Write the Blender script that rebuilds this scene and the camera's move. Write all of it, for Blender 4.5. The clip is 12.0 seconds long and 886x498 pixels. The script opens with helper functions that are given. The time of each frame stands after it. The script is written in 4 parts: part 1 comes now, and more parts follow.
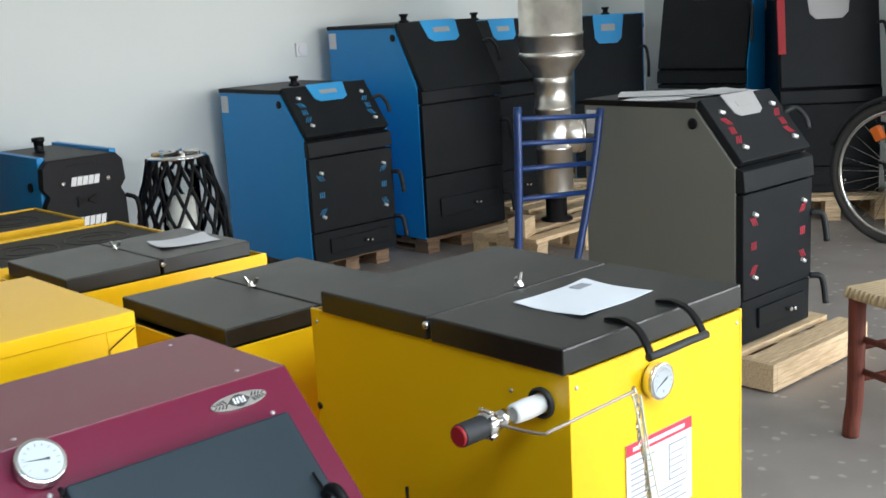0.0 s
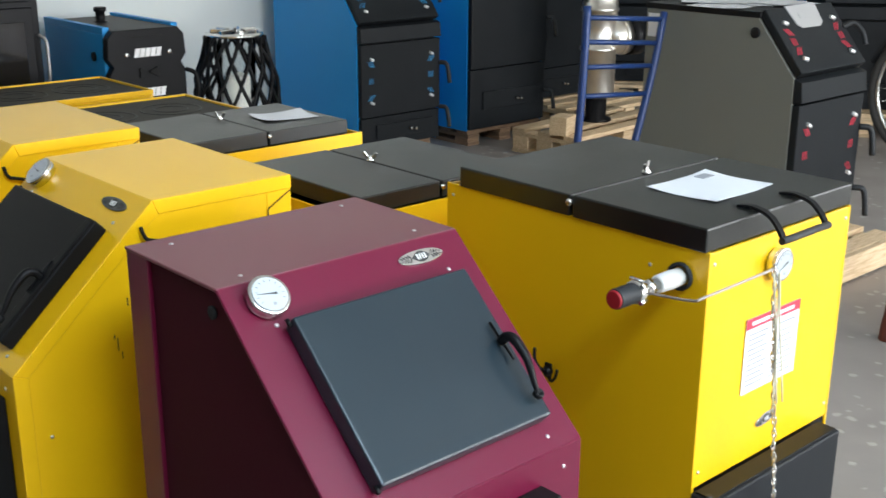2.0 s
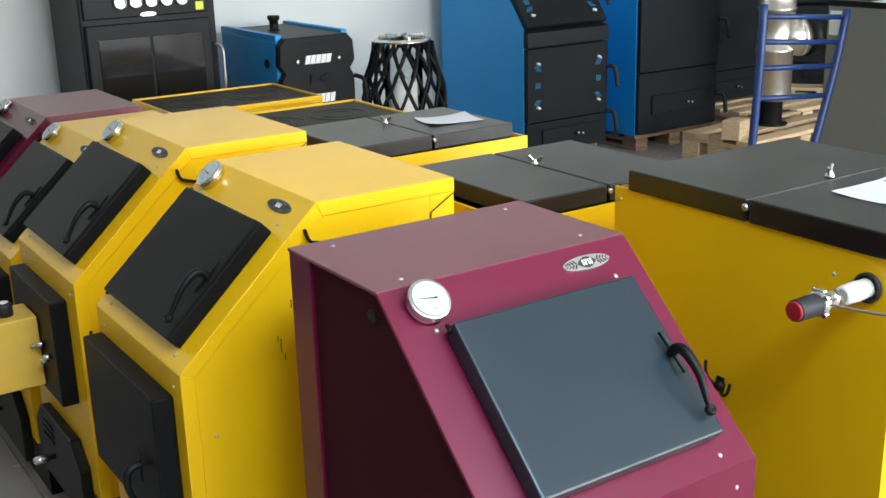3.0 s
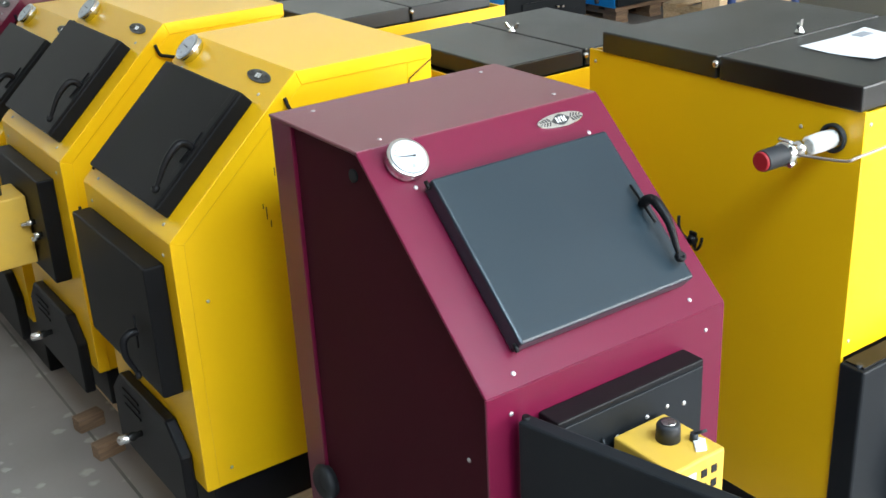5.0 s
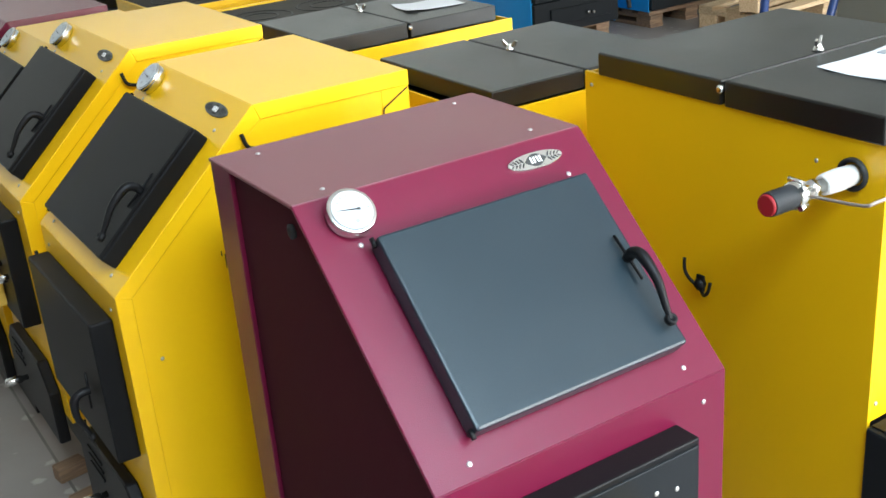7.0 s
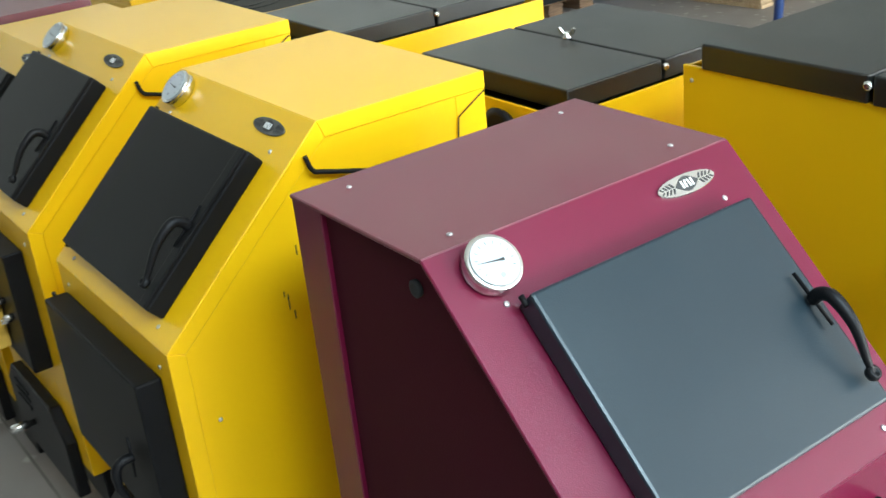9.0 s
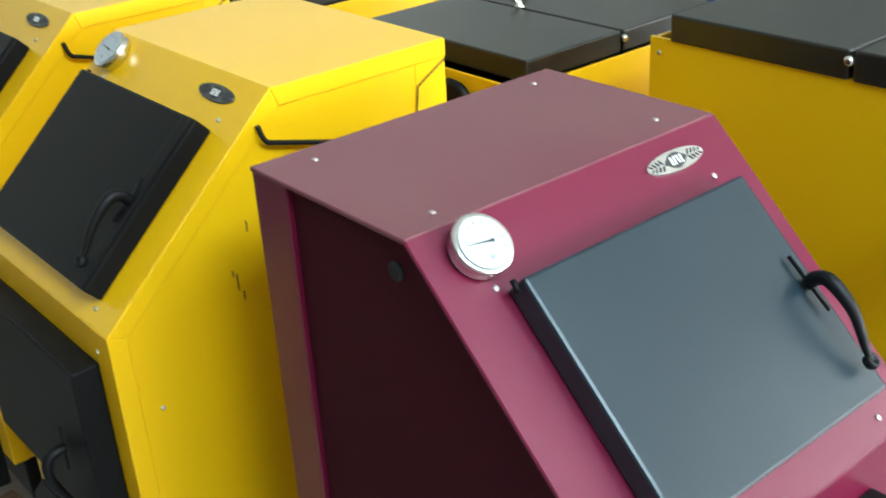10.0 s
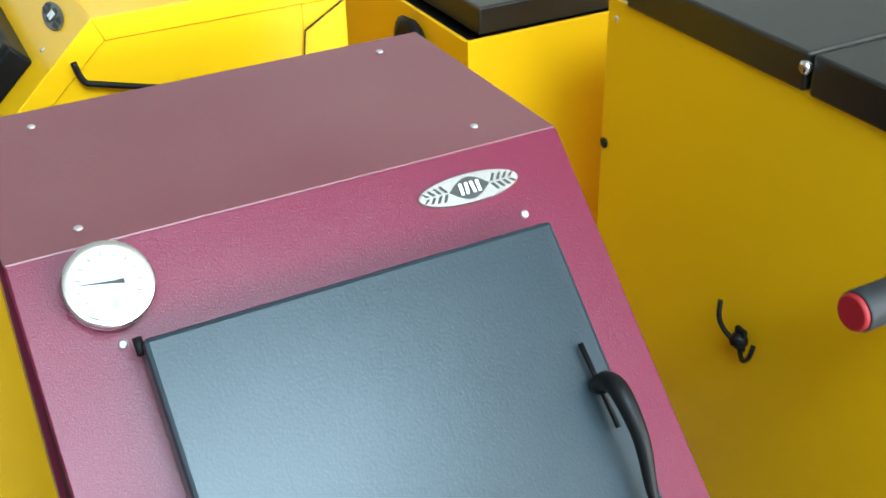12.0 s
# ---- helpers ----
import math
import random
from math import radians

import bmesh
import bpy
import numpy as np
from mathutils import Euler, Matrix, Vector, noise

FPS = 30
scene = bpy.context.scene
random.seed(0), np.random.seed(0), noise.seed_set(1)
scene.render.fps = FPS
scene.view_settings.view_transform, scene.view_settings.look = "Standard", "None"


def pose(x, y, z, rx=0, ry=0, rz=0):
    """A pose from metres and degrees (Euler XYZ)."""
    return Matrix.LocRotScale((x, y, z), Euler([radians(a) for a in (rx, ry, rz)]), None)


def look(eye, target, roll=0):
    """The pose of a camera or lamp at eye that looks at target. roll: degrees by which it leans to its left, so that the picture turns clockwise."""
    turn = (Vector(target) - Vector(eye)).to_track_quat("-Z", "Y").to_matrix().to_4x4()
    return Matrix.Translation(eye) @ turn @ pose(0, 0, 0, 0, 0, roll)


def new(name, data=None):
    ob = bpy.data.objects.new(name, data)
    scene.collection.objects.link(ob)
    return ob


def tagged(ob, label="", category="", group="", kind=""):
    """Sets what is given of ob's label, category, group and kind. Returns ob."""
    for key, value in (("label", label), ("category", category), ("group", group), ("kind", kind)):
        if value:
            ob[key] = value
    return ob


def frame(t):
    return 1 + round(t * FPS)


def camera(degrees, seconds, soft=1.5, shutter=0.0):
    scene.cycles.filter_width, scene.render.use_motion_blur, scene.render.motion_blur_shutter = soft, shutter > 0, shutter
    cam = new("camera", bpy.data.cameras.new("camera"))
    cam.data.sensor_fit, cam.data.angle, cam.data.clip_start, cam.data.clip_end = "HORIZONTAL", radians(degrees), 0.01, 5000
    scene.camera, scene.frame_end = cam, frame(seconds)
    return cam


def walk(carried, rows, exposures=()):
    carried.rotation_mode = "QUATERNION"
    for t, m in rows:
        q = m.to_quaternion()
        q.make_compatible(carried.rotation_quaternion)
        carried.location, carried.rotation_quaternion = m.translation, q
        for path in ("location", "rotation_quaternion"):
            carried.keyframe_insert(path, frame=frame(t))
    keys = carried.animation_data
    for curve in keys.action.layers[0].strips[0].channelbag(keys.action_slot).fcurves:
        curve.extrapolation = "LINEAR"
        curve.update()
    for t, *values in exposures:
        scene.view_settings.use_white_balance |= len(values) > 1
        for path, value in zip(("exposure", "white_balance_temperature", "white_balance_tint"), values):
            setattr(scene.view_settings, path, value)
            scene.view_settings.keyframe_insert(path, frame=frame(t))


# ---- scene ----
cam = camera(43.1, 12.0, soft=1.5, shutter=0.25)
PATH = [
    (0, (-0.057, -0.192, 1.227), (1.258, 1.255, 0.802), -3.2),
    (0.5, (-0.16, -0.163, 1.224), (1.129, 1.276, 0.705), -2.0),
    (1, (-0.253, -0.154, 1.223), (0.988, 1.276, 0.578), -1.4),
    (1.5, (-0.281, -0.16, 1.236), (1.05, 1.192, 0.604), 0.2),
    (2, (-0.337, -0.154, 1.242), (0.948, 1.255, 0.639), 0.3),
    (2.5, (-0.327, -0.125, 1.234), (0.827, 1.394, 0.633), -0.4),
    (3, (-0.307, -0.118, 1.225), (0.75, 1.474, 0.636), -1.6),
    (3.5, (-0.326, -0.113, 1.222), (0.698, 1.489, 0.604), -2.0),
    (3.7, (-0.339, -0.12, 1.221), (0.648, 1.48, 0.539), -2.2),
    (5.3, (-0.326, -0.171, 1.206), (0.72, 1.341, 0.418), -3.2),
    (5.5, (-0.318, -0.163, 1.204), (0.743, 1.339, 0.417), -2.9),
    (6, (-0.307, -0.145, 1.202), (0.754, 1.348, 0.4), -2.5),
    (6.5, (-0.237, -0.111, 1.194), (0.768, 1.42, 0.39), -3.3),
    (6.7, (-0.179, -0.09, 1.195), (0.796, 1.468, 0.405), -3.8),
    (8.3, (-0.075, -0.021, 1.19), (0.85, 1.586, 0.441), -8.4),
    (8.5, (-0.091, 0.02, 1.19), (0.801, 1.647, 0.443), -8.7),
    (8.8, (-0.131, 0.142, 1.193), (0.772, 1.74, 0.399), -8.0),
    (9, (-0.154, 0.23, 1.195), (0.861, 1.742, 0.367), -6.1),
    (9.5, (-0.179, 0.336, 1.193), (0.913, 1.786, 0.354), -4.8),
    (10, (-0.16, 0.328, 1.172), (0.965, 1.726, 0.289), -3.6),
    (10.2, (-0.132, 0.32, 1.165), (1.03, 1.652, 0.229), -3.1),
    (10.5, (-0.056, 0.287, 1.161), (1.147, 1.561, 0.198), -3.1),
    (11, (0.131, 0.206, 1.163), (1.15, 1.628, 0.194), -4.3),
    (11.3, (0.192, 0.231, 1.15), (1.095, 1.701, 0.137), -4.8),
    (11.5, (0.218, 0.263, 1.142), (1.099, 1.734, 0.111), -4.7),
    (12, (0.298, 0.336, 1.141), (1.068, 1.863, 0.105), -1.6),
]
EXPOSURE = [(0, -0.04, 6500, 12), (1.5, 0.0, 6500, 12), (3.0, 0.34, 6500, 11), (5.5, 0.54, 6500, 11), (6.7, 0.60, 6500, 10), (8.5, 0.54, 6450, 7), (10, 0.50, 6400, 3), (11, 0.34, 6300, 4), (12, 0.62, 6300, 4)]
walk(cam, [(t, look(eye, target, roll)) for t, eye, target, roll in PATH], EXPOSURE)

# ---- light ----
world = bpy.data.worlds.new("sky")
scene.world = world
world.use_nodes = True
wn = world.node_tree
sky = wn.nodes.new("ShaderNodeTexSky")
sky.sky_type = "NISHITA"
sky.sun_disc = False
sky.sun_elevation, sky.sun_rotation = radians(38), radians(200)
wn.links.new(sky.outputs[0], wn.nodes["Background"].inputs[0])
wn.nodes["Background"].inputs[1].default_value = 0.12


def daylight(name, m, sx, sy, watts, colour=(0.93, 0.97, 1.0)):
    la = bpy.data.lights.new(name, "AREA")
    la.shape, la.size, la.size_y, la.energy, la.color = "RECTANGLE", sx, sy, watts, colour
    ob = new(name, la)
    ob.matrix_world = m
    return ob


# south and east windows, daylight falling in through the openings
SOUTH, NORTH, WEST, EAST, CEIL, FLOOR = -6.6, 5.30, -3.4, 7.2, 3.0, -0.14
WINDOWS = (2.0, 5.3)
for wx in WINDOWS:
    daylight("window_daylight", pose(wx, SOUTH - 0.05, 1.55, 90, 0, 0), 2.9, 2.3, 305)
daylight("window_daylight", pose(EAST + 0.05, -3.6, 1.55, 90, 0, 90), 2.9, 2.3, 220)
daylight("skylight_daylight", pose(0.35, -1.35, CEIL + 0.12, 0, 0, 0), 2.5, 1.3, 165, (0.62, 0.84, 1.0))
sun = new("sun", bpy.data.lights.new("sun", "SUN"))
sun.data.energy, sun.data.angle, sun.data.color = 0.6, radians(12), (1.0, 0.96, 0.9)
sun.matrix_world = look((-2, -9, 7), (0, 0, 0))


# ---- materials ----
def mat(name, colour, rough=0.5, metal=0.0, grain=0.0, grain_scale=300.0, stain=0.0, stain_scale=4.0, dirt=(0.5, 0.45, 0.4), random_tone=0.0, coat=0.0, rough_var=0.0, spec=0.5):
    m = bpy.data.materials.new(name)
    m.use_nodes = True
    nt = m.node_tree
    b = nt.nodes["Principled BSDF"]
    b.inputs["Metallic"].default_value = metal
    b.inputs["Roughness"].default_value = rough
    b.inputs["Coat Weight"].default_value = coat
    b.inputs["Specular IOR Level"].default_value = spec
    tc = nt.nodes.new("ShaderNodeTexCoord")
    col = nt.nodes.new("ShaderNodeRGB")
    col.outputs[0].default_value = (*colour, 1)
    last = col.outputs[0]
    if stain:
        n = nt.nodes.new("ShaderNodeTexNoise")
        n.inputs["Scale"].default_value, n.inputs["Detail"].default_value = stain_scale, 6
        nt.links.new(tc.outputs["Object"], n.inputs["Vector"])
        r = nt.nodes.new("ShaderNodeMapRange")
        r.inputs[1].default_value, r.inputs[2].default_value = 0.42, 0.75
        r.inputs[3].default_value, r.inputs[4].default_value = 0.0, stain
        nt.links.new(n.outputs["Fac"], r.inputs[0])
        mx = nt.nodes.new("ShaderNodeMix")
        mx.data_type = "RGBA"
        nt.links.new(r.outputs[0], mx.inputs[0])
        nt.links.new(last, mx.inputs[6])
        mx.inputs[7].default_value = (*dirt, 1)
        last = mx.outputs[2]
        if rough_var:
            rr = nt.nodes.new("ShaderNodeMapRange")
            rr.inputs[3].default_value, rr.inputs[4].default_value = max(rough - rough_var, 0.05), rough + rough_var
            nt.links.new(n.outputs["Fac"], rr.inputs[0])
            nt.links.new(rr.outputs[0], b.inputs["Roughness"])
    if random_tone:
        oi = nt.nodes.new("ShaderNodeObjectInfo")
        hs = nt.nodes.new("ShaderNodeHueSaturation")
        mr = nt.nodes.new("ShaderNodeMapRange")
        mr.inputs[3].default_value, mr.inputs[4].default_value = 1 - random_tone, 1 + random_tone
        nt.links.new(oi.outputs["Random"], mr.inputs[0])
        nt.links.new(mr.outputs[0], hs.inputs["Value"])
        nt.links.new(last, hs.inputs["Color"])
        last = hs.outputs[0]
    nt.links.new(last, b.inputs["Base Color"])
    if grain:
        g = nt.nodes.new("ShaderNodeTexNoise")
        g.inputs["Scale"].default_value, g.inputs["Detail"].default_value = grain_scale, 3
        nt.links.new(tc.outputs["Object"], g.inputs["Vector"])
        bp = nt.nodes.new("ShaderNodeBump")
        bp.inputs["Strength"].default_value, bp.inputs["Distance"].default_value = grain, 0.002
        nt.links.new(g.outputs["Fac"], bp.inputs["Height"])
        nt.links.new(bp.outputs[0], b.inputs["Normal"])
    return m


def wood_mat(name, light, dark, scale=12.0, stretch=(1, 14, 14)):
    m = mat(name, light, 0.7, random_tone=0.18)
    nt = m.node_tree
    b = nt.nodes["Principled BSDF"]
    tc = nt.nodes.new("ShaderNodeTexCoord")
    mp = nt.nodes.new("ShaderNodeMapping")
    mp.inputs["Scale"].default_value = stretch
    n = nt.nodes.new("ShaderNodeTexNoise")
    n.inputs["Scale"].default_value, n.inputs["Detail"].default_value = scale, 5
    ramp = nt.nodes.new("ShaderNodeValToRGB")
    ramp.color_ramp.elements[0].color, ramp.color_ramp.elements[1].color = (*dark, 1), (*light, 1)
    ramp.color_ramp.elements[0].position, ramp.color_ramp.elements[1].position = 0.35, 0.6
    nt.links.new(tc.outputs["Object"], mp.inputs[0])
    nt.links.new(mp.outputs[0], n.inputs["Vector"])
    nt.links.new(n.outputs["Fac"], ramp.inputs[0])
    hs = [q for q in nt.nodes if q.type == "HUE_SAT"][0]
    nt.links.new(ramp.outputs[0], hs.inputs["Color"])
    bp = nt.nodes.new("ShaderNodeBump")
    bp.inputs["Strength"].default_value, bp.inputs["Distance"].default_value = 0.25, 0.002
    nt.links.new(n.outputs["Fac"], bp.inputs["Height"])
    nt.links.new(bp.outputs[0], b.inputs["Normal"])
    return m


YELLOW = mat("yellow_powder_coat", (0.86, 0.492, 0.005), 0.29, spec=0.5, grain=0.10, grain_scale=420, stain=0.07, stain_scale=5, dirt=(0.66, 0.33, 0.01), rough_var=0.025)
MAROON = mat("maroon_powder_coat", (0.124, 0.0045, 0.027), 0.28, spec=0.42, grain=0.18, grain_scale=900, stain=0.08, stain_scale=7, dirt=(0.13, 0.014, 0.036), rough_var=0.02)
# Side panels of maroon boilers: their shade is put into this darker colour
DARKMAROON = mat("maroon_side_shade", (0.050, 0.006, 0.012), 0.7, spec=0.08, grain=0.15, grain_scale=400, stain=0.2, stain_scale=5, dirt=(0.03, 0.006, 0.009))
# Top panels: wall reflection put into a paler maroon, with dusty blotches
PALETOP = mat("maroon_top_sheen_and_dust", (0.155, 0.030, 0.045), 0.32, spec=0.55, grain=0.18, grain_scale=900, stain=0.5, stain_scale=5, dirt=(0.19, 0.075, 0.075), rough_var=0.05)
CHARCOAL = mat("charcoal_enamel", (0.011, 0.022, 0.030), 0.31, grain=0.08, grain_scale=500, stain=0.15, stain_scale=6, dirt=(0.020, 0.036, 0.044), rough_var=0.07)
PANELBLACK = mat("dark_grey_enamel", (0.011, 0.013, 0.015), 0.45, spec=0.16, grain=0.1, grain_scale=450, stain=0.2, stain_scale=6, dirt=(0.024, 0.026, 0.028))
DOORBLACK = mat("matt_black_enamel", (0.007, 0.007, 0.0075), 0.40, spec=0.09, grain=0.1, grain_scale=450, stain=0.2, stain_scale=6, dirt=(0.02, 0.02, 0.019))
OCHRE = mat("scuffed_ochre_paint", (0.66, 0.40, 0.05), 0.6, grain=0.15, grain_scale=120, stain=0.4, stain_scale=22, dirt=(0.48, 0.30, 0.09))
LIDBLACK = mat("dusty_black_lid", (0.007, 0.008, 0.007), 0.33, spec=0.6, grain=0.18, grain_scale=420, stain=0.35, stain_scale=5, dirt=(0.034, 0.036, 0.031), rough_var=0.1)
BLACK = mat("black_steel", (0.005, 0.005, 0.006), 0.45, spec=0.2, grain=0.1, grain_scale=300, stain=0.2, dirt=(0.016, 0.015, 0.014))
# Flat near-black for holes, slots and seams: their inner shade as colour
DEEPBLACK = mat("dark_inside", (0.008, 0.008, 0.008), 0.9)
BLUE = mat("blue_powder_coat", (0.003, 0.29, 0.70), 0.45, grain=0.08, stain=0.1, dirt=(0.006, 0.23, 0.58))
SKYBLUE = mat("light_blue_plate", (0.03, 0.33, 0.68), 0.5, stain=0.08, dirt=(0.06, 0.36, 0.66))
GREY = mat("warm_grey_enamel", (0.165, 0.168, 0.146), 0.5, grain=0.08, stain=0.12, dirt=(0.13, 0.125, 0.11))
LIGHTGREY = mat("silver_grey_plate", (0.36, 0.36, 0.36), 0.4, stain=0.1)
CHROME = mat("bright_zinc", (0.72, 0.72, 0.70), 0.22, 1.0, stain=0.15, stain_scale=60, dirt=(0.4, 0.4, 0.38))
BRIGHTZINC = mat("white_zinc_plating", (0.88, 0.88, 0.87), 0.4, 0.4, stain=0.1, stain_scale=60, dirt=(0.6, 0.6, 0.58))
DULLZINC = mat("dull_zinc", (0.55, 0.53, 0.52), 0.45, 0.7, stain=0.3, stain_scale=80, dirt=(0.35, 0.33, 0.32))
STAINLESS = mat("stainless_flue", (0.88, 0.84, 0.77), 0.33, 1.0, grain=0.15, grain_scale=30, stain=0.4, stain_scale=12, dirt=(0.42, 0.38, 0.33), rough_var=0.1)
DARKBADGE = mat("tarnished_badge_metal", (0.10, 0.10, 0.095), 0.45, 0.5, stain=0.3, stain_scale=90, dirt=(0.25, 0.25, 0.23))
DIAL = mat("white_dial", (0.44, 0.48, 0.50), 0.35, stain=0.08, stain_scale=60, dirt=(0.55, 0.58, 0.6))
INK = mat("dark_print", (0.03, 0.03, 0.03), 0.6)
PAPER = mat("white_paper", (0.70, 0.71, 0.73), 0.7, stain=0.12, stain_scale=25, dirt=(0.62, 0.64, 0.66))
MARKGREY = mat("dark_grey_print", (0.16, 0.17, 0.18), 0.7)
PRINT = mat("grey_print", (0.30, 0.31, 0.33), 0.7)
RED = mat("red_plastic", (0.31, 0.007, 0.013), 0.55, grain=0.05)
REDPRINT = mat("red_print", (0.62, 0.03, 0.06), 0.6)
RUBBER = mat("black_rubber", (0.013, 0.015, 0.017), 0.6, grain=0.1)
WHITETAPE = mat("white_thread_tape", (0.64, 0.63, 0.60), 0.6, grain=0.4, grain_scale=250)
COPPER = mat("copper_capillary", (0.40, 0.33, 0.28), 0.5, 0.4)
TAPE = mat("clear_tape", (0.70, 0.66, 0.50), 0.25, grain=0.5, grain_scale=120)
WHITE = mat("white_paint", (0.80, 0.80, 0.80), 0.5)
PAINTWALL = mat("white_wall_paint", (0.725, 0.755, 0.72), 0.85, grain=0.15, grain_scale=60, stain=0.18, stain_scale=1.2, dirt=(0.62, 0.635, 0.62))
# South and west walls are out of view, coloured dark to cut bounce light
DIMWALL = mat("unseen_dark_wall", (0.19, 0.175, 0.155), 0.85, grain=0.15, grain_scale=60, stain=0.2, stain_scale=1.2, dirt=(0.15, 0.14, 0.125))
CEILING = mat("ceiling_paint", (0.82, 0.82, 0.80), 0.9, grain=0.1, grain_scale=50, stain=0.1, stain_scale=1.0, dirt=(0.74, 0.74, 0.72))
CONCRETE = mat("terrazzo_floor", (0.29, 0.262, 0.24), 0.55, grain=0.2, grain_scale=90, stain=0.5, stain_scale=3.2, dirt=(0.18, 0.162, 0.147), rough_var=0.12)
JOINT = mat("floor_joint", (0.12, 0.115, 0.105), 0.9, stain=0.3)
PINE = wood_mat("pallet_pine", (0.72, 0.55, 0.35), (0.52, 0.36, 0.20))
# Darker pine for wood under boilers; the shade there is in the colour
SHADEPINE = wood_mat("shaded_pine", (0.30, 0.19, 0.11), (0.18, 0.11, 0.07))
REDWOOD = wood_mat("red_brown_lacquered_wood", (0.16, 0.035, 0.018), (0.09, 0.02, 0.012), 8, (14, 14, 1))
RUSH = mat("woven_rush", (0.55, 0.42, 0.26), 0.8, grain=0.7, grain_scale=60, stain=0.3, stain_scale=30, dirt=(0.4, 0.28, 0.16))
CHAIRBLUE = mat("blue_tube_enamel", (0.007, 0.034, 0.14), 0.4)
ORANGE = mat("orange_reflector", (0.75, 0.16, 0.02), 0.3)
TYRE = mat("tyre_rubber", (0.035, 0.033, 0.03), 0.8, grain=0.3, grain_scale=120)
HOTPLATE = mat("sooty_brown_iron", (0.022, 0.019, 0.014), 0.6, spec=0.25, grain=0.3, grain_scale=160, stain=0.5, stain_scale=9, dirt=(0.05, 0.042, 0.03))
GLASS = mat("dark_oven_glass", (0.010, 0.010, 0.011), 0.10, spec=0.5)
CLEAR = mat("clear_glass", (0.95, 0.97, 0.97), 0.03)
CLEAR.node_tree.nodes["Principled BSDF"].inputs["Transmission Weight"].default_value = 1.0
CLEAR.node_tree.nodes["Principled BSDF"].inputs["IOR"].default_value = 1.08
BRASSY = mat("pale_stone_candle", (0.80, 0.77, 0.69), 0.6, grain=0.3, grain_scale=40)
YGREEN = mat("yellow_sticker", (0.75, 0.80, 0.05), 0.5)

# terrazzo chips on the floor
_nt = CONCRETE.node_tree
_b = _nt.nodes["Principled BSDF"]
_v = _nt.nodes.new("ShaderNodeTexVoronoi")
_v.inputs["Scale"].default_value = 21
_tc = _nt.nodes.new("ShaderNodeTexCoord")
_d = _nt.nodes.new("ShaderNodeTexNoise")
_d.inputs["Scale"].default_value = 25
_nt.links.new(_tc.outputs["Object"], _d.inputs["Vector"])
_a = _nt.nodes.new("ShaderNodeMix")
_a.data_type = "RGBA"
_a.blend_type = "ADD"
_a.inputs[0].default_value = 0.035
_nt.links.new(_tc.outputs["Object"], _a.inputs[6])
_nt.links.new(_d.outputs["Color"], _a.inputs[7])
_nt.links.new(_a.outputs[2], _v.inputs["Vector"])
_r = _nt.nodes.new("ShaderNodeMapRange")
_r.inputs[1].default_value, _r.inputs[2].default_value, _r.inputs[3].default_value, _r.inputs[4].default_value = 0.20, 0.34, 0.42, 0.0
_nt.links.new(_v.outputs["Distance"], _r.inputs[0])
_m = _nt.nodes.new("ShaderNodeMix")
_m.data_type = "RGBA"
_src = _b.inputs["Base Color"].links[0].from_socket
_g = _nt.nodes.new("ShaderNodeSeparateColor")
_nt.links.new(_v.outputs["Color"], _g.inputs[0])
_k = _nt.nodes.new("ShaderNodeMath")
_k.operation = "GREATER_THAN"
_k.inputs[1].default_value = 0.66
_nt.links.new(_g.outputs[0], _k.inputs[0])
_q = _nt.nodes.new("ShaderNodeMath")
_q.operation = "MULTIPLY"
_nt.links.new(_r.outputs[0], _q.inputs[0])
_nt.links.new(_k.outputs[0], _q.inputs[1])
_nt.links.new(_q.outputs[0], _m.inputs[0])
_nt.links.new(_src, _m.inputs[6])
_m.inputs[7].default_value = (0.62, 0.59, 0.54, 1)
_nt.links.new(_m.outputs[2], _b.inputs["Base Color"])


# ---- mesh helpers ----
def part(name, bm, material, parent=None, label="", m=None):
    me = bpy.data.meshes.new(name)
    bm.to_mesh(me)
    bm.free()
    me.materials.append(material)
    ob = new(name, me)
    if parent is not None:
        ob.parent = parent
    if m is not None:
        ob.matrix_basis = m
    if label:
        ob["label"] = label
    return ob


def thing(name, m, label, category, group=""):
    ob = new(name)
    ob.empty_display_size = 0.05
    ob.matrix_basis = m
    return tagged(ob, label, category, group)


def add_box(bm, lo, hi, bevel=0.0, m=None, seg=2):
    r = bmesh.ops.create_cube(bm, size=1.0)
    vs = r["verts"]
    lo, hi = Vector(lo), Vector(hi)
    for v in vs:
        v.co = Vector(((lo[i] + hi[i]) / 2 + v.co[i] * (hi[i] - lo[i])) for i in range(3))
    if bevel:
        es = list({e for v in vs for e in v.link_edges})
        r = bmesh.ops.bevel(bm, geom=es, offset=bevel, segments=seg, affect="EDGES", profile=0.5)
        vs = list({v for f in r["faces"] for v in f.verts} | {v for v in vs if v.is_valid})
    if m is not None:
        bmesh.ops.transform(bm, matrix=m, verts=vs)
    return bm


def box(lo, hi, bevel=0.0, m=None):
    return add_box(bmesh.new(), lo, hi, bevel, m)


